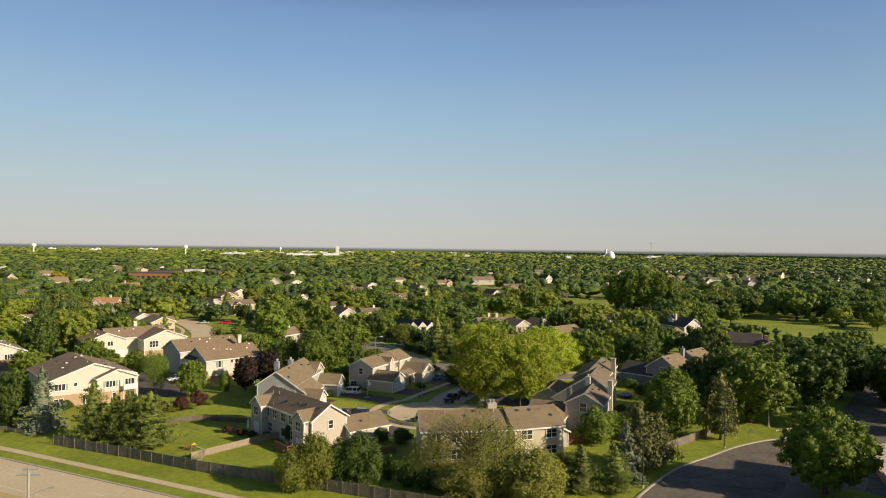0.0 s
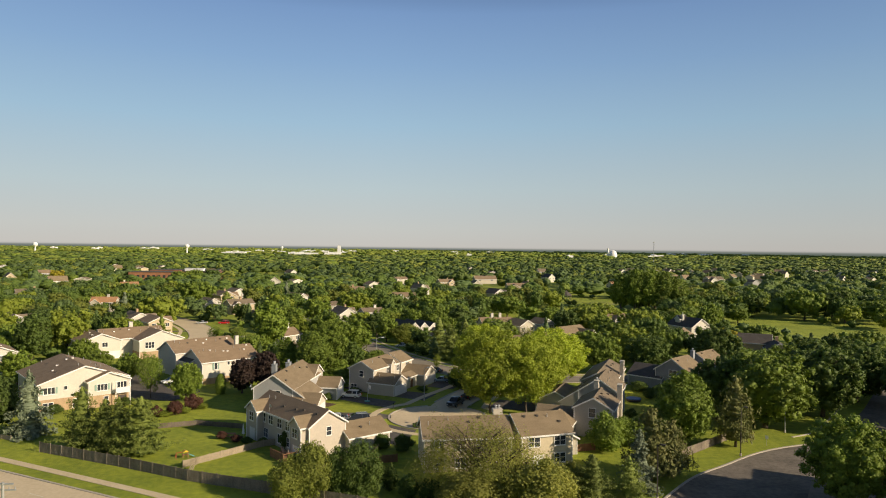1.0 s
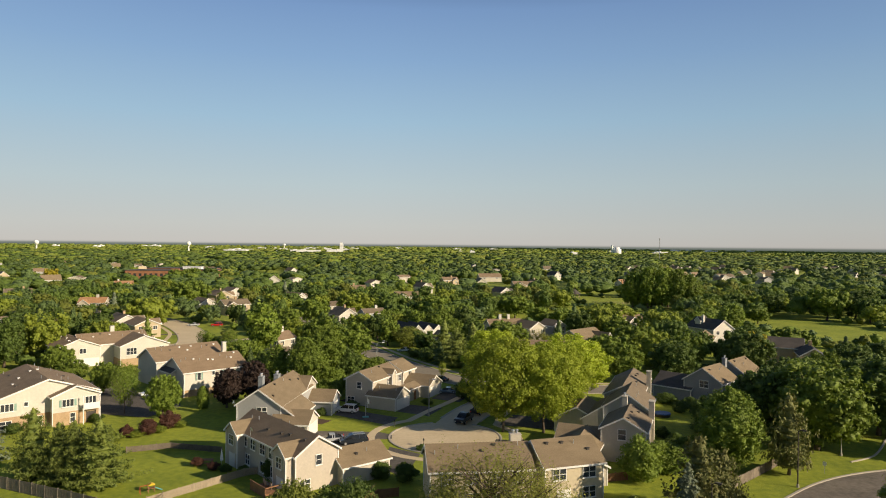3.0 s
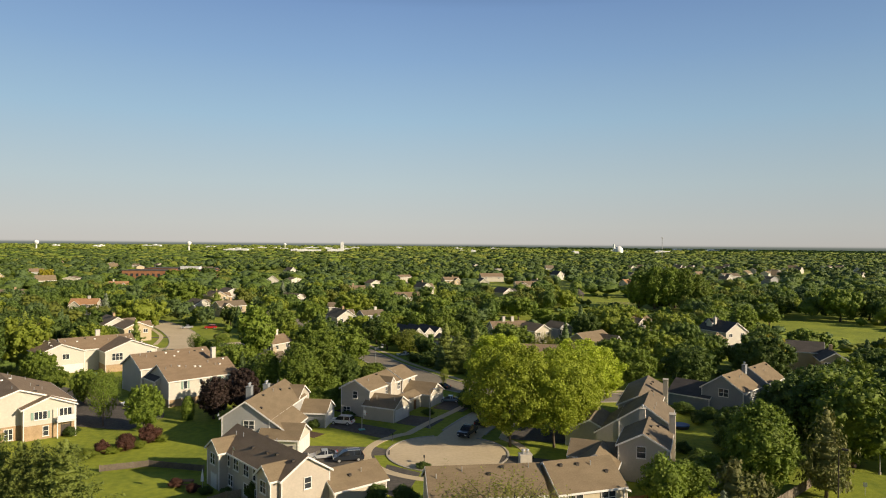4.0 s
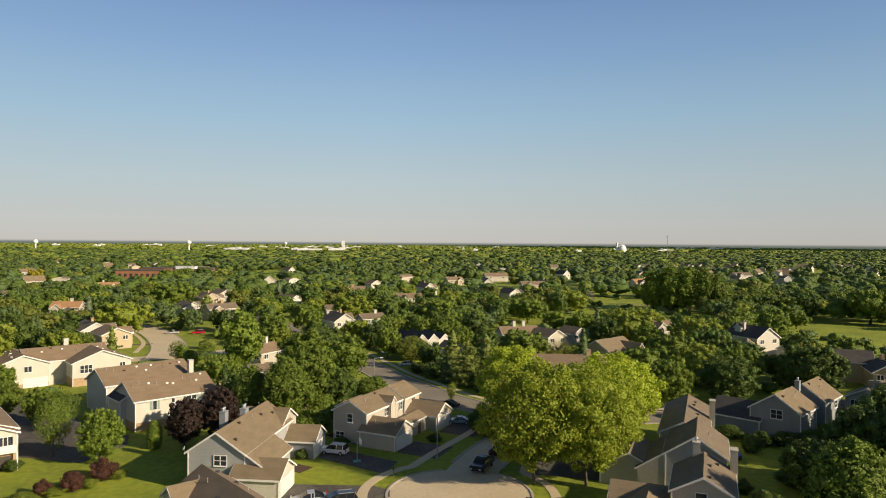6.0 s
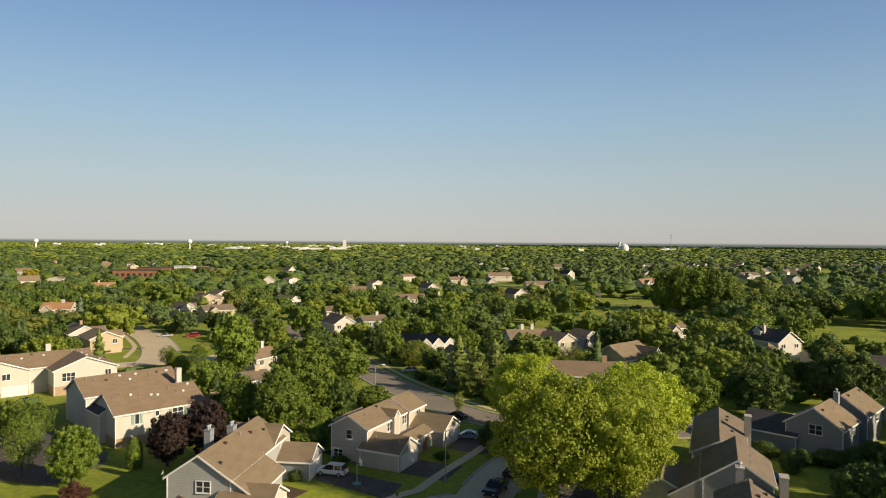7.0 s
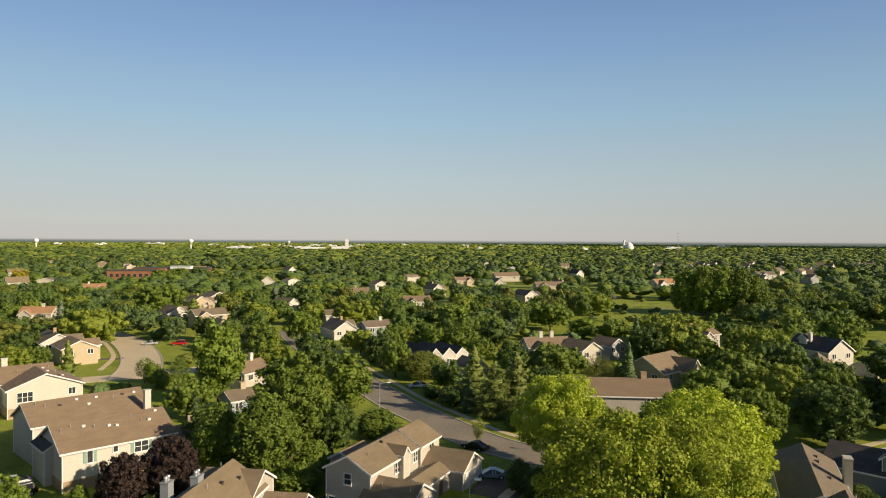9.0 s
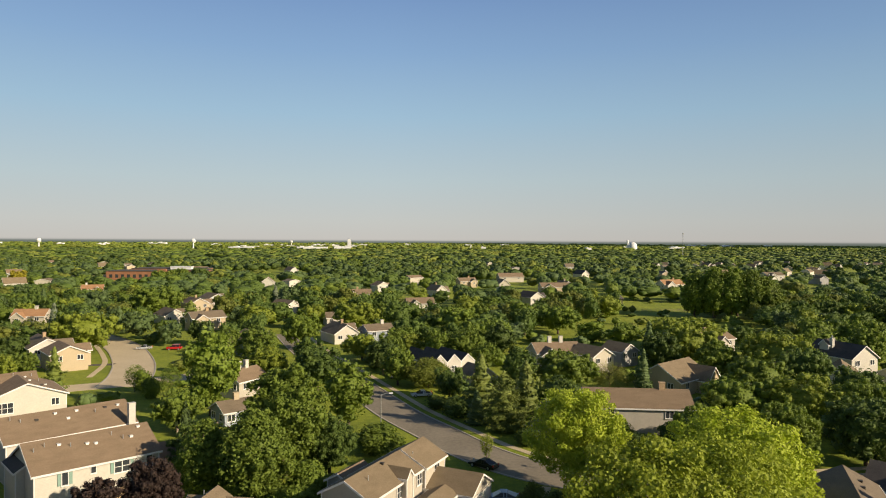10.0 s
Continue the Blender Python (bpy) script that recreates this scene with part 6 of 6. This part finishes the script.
def car(kind, x, y, turn, colour, label, group="parked cars"):
    c = thing("pickup_truck" if kind == "pickup" else "car", x, y, label, "vehicle", group, turn=turn)
    body, glass, hw = PROFILE[kind]
    s = Shape()
    s.prism(body, -hw, hw)
    bm = bmesh.new()
    me = s.mesh("body", CARPAINT[colour])
    bm.from_mesh(me)
    bmesh.ops.bevel(bm, geom=bm.edges[:], offset=0.07, segments=2, affect="EDGES")
    bm.to_mesh(me)
    bm.free()
    link("body", me, c)
    zt = max(z for _, z in glass)
    n = len(glass)

    def hwz(z):
        return hw * (0.97 - 0.20 * (z - glass[0][1]) / (zt - glass[0][1]))
    gl = Shape()
    gl.poly([(gx, -hwz(z), z) for gx, z in glass] + [(gx, hwz(z), z) for gx, z in glass], [tuple(range(n)), tuple(range(2 * n - 1, n - 1, -1))] + [(i + n, (i + 1) % n + n, (i + 1) % n, i) for i in range(n)])
    part("glasshouse", gl, CARGLASS, c)
    tops = [gx for gx, z in glass if z > zt - 0.1]
    part("roof_panel", Shape().box(min(tops) + 0.05, -hw * 0.76, zt - 0.05, max(tops) - 0.03, hw * 0.76, zt + 0.035), CARPAINT[colour], c)
    lo, hi = body[0][0], body[-1][0]
    pl = Shape()
    for px in ((min(tops) + max(tops)) / 2, max(tops) - 0.12):
        for e in (-1, 1):
            pl.poly([(px - 0.06, e * hw * 0.985, glass[0][1]), (px + 0.06, e * hw * 0.985, glass[0][1]), (px + 0.05, e * hw * 0.785, zt), (px - 0.05, e * hw * 0.785, zt)], [(0, 1, 2, 3)])
    part("pillar", pl, CARPAINT[colour], c)
    for wx in (lo * 0.63, hi * 0.63):
        for e in (-1, 1):
            t = link("wheel", WHEEL, c, pose(wx, e * (hw - 0.08), 0.34))
            link("rim", RIM, t)
    for e in (-1, 1):
        part("headlight", Shape().box(lo - 0.08, e * hw * 0.72 - 0.18, 0.62, lo + 0.12, e * hw * 0.72 + 0.18, 0.80), LAMPGLASS, c)
        part("tail_light", Shape().box(hi - 0.1, e * hw * 0.8 - 0.12, 0.7, hi + 0.05, e * hw * 0.8 + 0.12, 0.98), REDP, c)
    if kind == "pickup":
        part("cargo_bed", Shape().box(1.05, -0.85, 1.15, 2.7, 0.85, 1.205), BLACK, c)
    if kind in ("suv", "van"):
        for e in (-1, 1):
            part("roof_rail", Shape().box(min(tops) + 0.2, e * hw * 0.66 - 0.03, zt + 0.03, max(tops) - 0.2, e * hw * 0.66 + 0.03, zt + 0.1), METAL, c)
    return c


car("suv", -10.0, 159.8, -18, "white", "white sport utility car parked on the asphalt drive")
car("sedan", -11.3, 138.9, 12, "silver", "silver sedan parked on the drive")
car("van", -7.2, 137.6, 12, "navy", "dark blue minivan with roof rails parked on the drive")
car("pickup", 13.4, 151.6, 62, "black", "black pickup truck parked at the kerb")
car("pickup", 17.2, 158.6, 242, "black", "black pickup truck parked nose to tail at the kerb")
car("sedan", 12.0, 178.0, -8, "bluegrey", "blue-grey hatchback parked before the garage")
car("sedan", 11.0, 191.8, -42, "black", "black sedan parked along the street")
car("sedan", 2.4, 240.5, 8, "white", "white sedan parked on a drive")
car("suv", -75.2, 308.2, 8, "red", "red car parked on the street")
car("sedan", -85.0, 309.5, 20, "silver", "silver car parked on the street")
car("sedan", -55.6, 177.0, 40, "white", "white car in the dark parking court")
car("suv", -52.6, 173.0, 40, "black", "black car in the dark parking court")
car("suv", 36.5, 160.4, -30, "silver", "silver car on a shaded drive")
car("sedan", -3.5, 262, 60, "silver", "silver sedan parked along the street")

# ---- street and garden furniture ----
def street_lamp(x, y, h, turn, arm, mat, label, lens=True):
    t = thing("street_lamp", x, y, label, "street lamp", "street lamps", turn=turn)
    part("pole", Shape().tube((0, 0, -0.2), (0, 0, h), 0.10, 0.06, 10), mat, t)
    part("base", Shape().tube((0, 0, -0.1), (0, 0, 0.45), 0.22, 0.18, 10), KERB, t)
    if arm:
        part("arm", Shape().tube((0, 0, h - 0.15), (arm * 0.6, 0, h + 0.15), 0.045, 0.04, 8).tube((arm * 0.6, 0, h + 0.15), (arm, 0, h + 0.18), 0.04, 0.04, 8), mat, t)
    hd = part("lamp_head", Shape().box(arm - 0.25, -0.17, h + 0.06, arm + 0.5, 0.17, h + 0.24), mat if not lens else WHITE, t)
    part("lens", Shape().box(arm - 0.18, -0.12, h + 0.03, arm + 0.4, 0.12, h + 0.06), LAMPGLASS, hd)


street_lamp(6.7, 156.3, 7.4, -25, 0.9, POLE, "slim grey street lamp on the verge")
street_lamp(-5.7, 213.4, 6.6, 10, 1.7, POLE, "grey street lamp with a side arm")
street_lamp(58.4, 113.8, 8.2, -40, 0.6, POLE_DARK, "dark bronze car-park lamp on a concrete base", False)
street_lamp(36.4, 94.4, 7.6, -40, 0.6, POLE_DARK, "dark bronze lamp post at the kerb", False)
street_lamp(74.5, 128.0, 7.6, -40, 0.6, POLE, "grey lamp post beside the drive", False)
t = thing("utility_pole", -39.3, 74.2, "grey steel utility pole with crossarms beside the road", "utility pole")
part("pole", Shape().tube((0, 0, -0.3), (0, 0, 10.2), 0.19, 0.13, 10), POLE, t)
part("crossarm", Shape().box(-1.3, -0.06, 9.36, 1.3, 0.06, 9.48).box(-0.7, -0.1, 9.95, 1.0, 0.1, 10.1), POLE, t)
for u in (-1.2, -0.6, 0.6, 1.2):
    part("insulator", Shape().tube((u, 0, 9.5), (u, 0, 9.75), 0.05, 0.04, 8), POLE, t)
part("lamp_arm", Shape().tube((0, 0, 7.2), (2.0, 0.4, 7.9), 0.05, 0.04, 8).box(1.9, 0.28, 7.86, 2.45, 0.5, 7.98), POLE, t)
t = thing("basketball_hoop", -6.0, 155.5, "portable basketball hoop with white backboard and teal base", "basketball hoop", turn=20)
part("base", Shape().box(-0.55, -0.4, 0.0, 0.55, 0.4, 0.22), TEAL, t)
part("pole", Shape().tube((0, 0, 0.2), (0, 0, 3.1), 0.07, 0.06, 8).tube((0, 0, 2.7), (0.5, 0, 3.1), 0.05, 0.05, 8), METAL, t)
part("backboard", Shape().box(0.5, -0.7, 2.75, 0.55, 0.7, 3.6), WHITE, t)
part("rim", Shape().tube((0.55, 0, 3.0), (1.0, 0, 3.0), 0.03, 0.03, 6), REDP, t)
t = thing("garden_umbrella", -26.8, 126.2, "closed white garden umbrella on the patio", "umbrella")
part("pole", Shape().tube((0, 0, 0), (0, 0, 2.7), 0.03, 0.03, 8), METAL, t)
part("canopy", Shape().tube((0, 0, 0.9), (0, 0, 1.5), 0.24, 0.20, 10).tube((0, 0, 1.5), (0, 0, 2.6), 0.20, 0.04, 10), WHITE, t)
# shrub_red at -30.6 126.4 and -27.6 124.4 also stand for red patio furniture
t = thing("patio_table", -29.3, 127.1, "dark red patio table with benches", "table")
part("tabletop", Shape().box(-0.9, -0.5, 0.70, 0.9, 0.5, 0.76), CEDAR, t)
for e in (-1, 1):
    part("bench", Shape().box(-0.9, e * 0.85 - 0.15, 0.40, 0.9, e * 0.85 + 0.15, 0.45), CEDAR, t)
    part("leg_frame", Shape().box(e * 0.7 - 0.05, -0.9, 0, e * 0.7 + 0.05, -0.8, 0.42).box(e * 0.7 - 0.05, 0.8, 0, e * 0.7 + 0.05, 0.9, 0.42).box(e * 0.7 - 0.05, -0.9, 0.34, e * 0.7 + 0.05, 0.9, 0.42).box(e * 0.7 - 0.05, -0.1, 0.3, e * 0.7 + 0.05, 0.1, 0.70), CEDAR, t)
t = thing("sandbox", -24.4, 126.6, "teal plastic toy box on the patio", "toy")
part("tub", Shape().tube((0, 0, 0), (0, 0, 0.5), 0.75, 0.85, 12), TEAL, t)
t = thing("playset", -33.6, 115.3, "small toy playset with a slide in yellow and teal", "playset", turn=30)
t.scale = (0.5, 0.5, 0.5)
for x, y in ((-0.8, -0.6), (0.8, -0.6), (-0.8, 0.6), (0.8, 0.6)):
    part("post", Shape().box(x - 0.06, y - 0.06, 0, x + 0.06, y + 0.06, 2.1), CEDAR, t)
part("platform", Shape().box(-0.9, -0.7, 1.05, 0.9, 0.7, 1.15), CEDAR, t)
part("roof", Shape().prism([(-1.0, 2.0), (1.0, 2.0), (0, 2.6)], -0.8, 0.8), YELLOW, t)
part("slide", Shape().prism([(0.9, 1.15), (2.7, 0.1), (2.9, 0.1), (2.9, 0.22), (0.9, 1.3)], -0.3, 0.3), TEAL, t)
part("crossbar", Shape().box(-2.9, -0.05, 1.95, -0.8, 0.05, 2.05).tube((-2.9, 0, 2.0), (-2.9, -0.9, 0), 0.05, 0.05, 6).tube((-2.9, 0, 2.0), (-2.9, 0.9, 0), 0.05, 0.05, 6), REDP, t)
t = thing("timber_deck", -16.8, 115.6, "cedar deck with chairs behind the townhouse", "deck", turn=128)
part("platform", Shape().box(-2.2, -0.2, 0.0, 2.2, 2.6, 0.5), CEDAR, t)
part("railing", Shape().box(-2.2, 2.5, 0.5, 2.2, 2.6, 1.4).box(-2.2, -0.2, 1.2, -2.1, 2.6, 1.35), CEDAR, t)
for x, y in ((-0.9, 0.8), (0.3, 1.0), (1.3, 0.7)):
    ch = thing("garden_chair", *polar(*polar(-16.8, 115.6, 128, x), 218, y), "pale plastic garden chair on the deck", "chair", "deck chairs", z=0.5, turn=128)
    part("seat", Shape().box(-0.28, -0.28, 0.36, 0.28, 0.28, 0.42), WOOD_LIGHT, ch)
    part("backrest", Shape().box(-0.28, 0.22, 0.42, 0.28, 0.28, 0.95), WOOD_LIGHT, ch)
    for e in (-1, 1):
        for q in (-1, 1):
            part("leg", Shape().box(e * 0.25 - 0.03, q * 0.25 - 0.03, 0, e * 0.25 + 0.03, q * 0.25 + 0.03, 0.36), WOOD_LIGHT, ch)
t = thing("garden_pool", 54.6, 155.2, "blue-covered garden pool behind the east row", "pool")
part("cover", Shape().tube((0, 0, 0.55), (0, 0, 0.72), 1.7, 1.65, 20), BLUE, t)
part("frame", Shape().tube((0, 0, 0.0), (0, 0, 0.55), 1.6, 1.7, 20), POLE_DARK, t)
for x, y in ((4.9, 135.6), (-0.2, 148.4), (12.4, 129.6), (19.8, 190.8), (22.0, 134.4)):
    t = thing("mailbox", x, y, "small dark mailbox on a post at the kerb", "mailbox", "mailboxes")
    part("post", Shape().box(-0.06, -0.06, 0, 0.06, 0.06, 1.05), WOOD_DARK, t)
    part("box", Shape().box(-0.12, -0.28, 1.05, 0.12, 0.28, 1.22).prism([(-0.12, 1.22), (0.12, 1.22), (0.08, 1.32), (-0.08, 1.32)], -0.28, 0.28), BLACK, t)
for x, y in ((63.8, 120.2), (66.2, 119.6)):
    t = thing("traffic_sign", x, y, "small white sign on a thin post at the kerb", "sign", "kerb signs", turn=-40)
    part("post", Shape().tube((0, 0, 0), (0, 0, 1.7), 0.035, 0.035, 6), POLE, t)
    part("plate", Shape().box(-0.25, -0.05, 1.2, 0.25, -0.03, 1.8), WHITE, t)
for x, y, z, a in ((-29.2, 144.2, 5.4, 200), (-21.0, 119.5, 7.0, 30)):
    t = thing("satellite_dish", x, y, "small white satellite dish on the roof edge", "dish", "roof dishes", z=z, turn=a)
    part("bracket", Shape().tube((0, 0, -0.5), (0, 0, 0.4), 0.03, 0.03, 6), METAL, t)
    part("reflector", Shape().tube((0.05, 0, 0.4), (0.16, 0, 0.45), 0.12, 0.36, 14), WHITE, t)
t = thing("gazebo", 118, 470, "small dark gazebo beside the park lawn", "gazebo")
part("roof", Shape().tube((0, 0, 3), (0, 0, 6.5), 4.5, 0.3, 8), ROOF["dark"], t)
for i in range(6):
    a = i * math.pi / 3
    part("post", Shape().tube((3.6 * math.cos(a), 3.6 * math.sin(a), 0), (3.6 * math.cos(a), 3.6 * math.sin(a), 3.1), 0.14, 0.14, 6), WOOD_DARK, t)
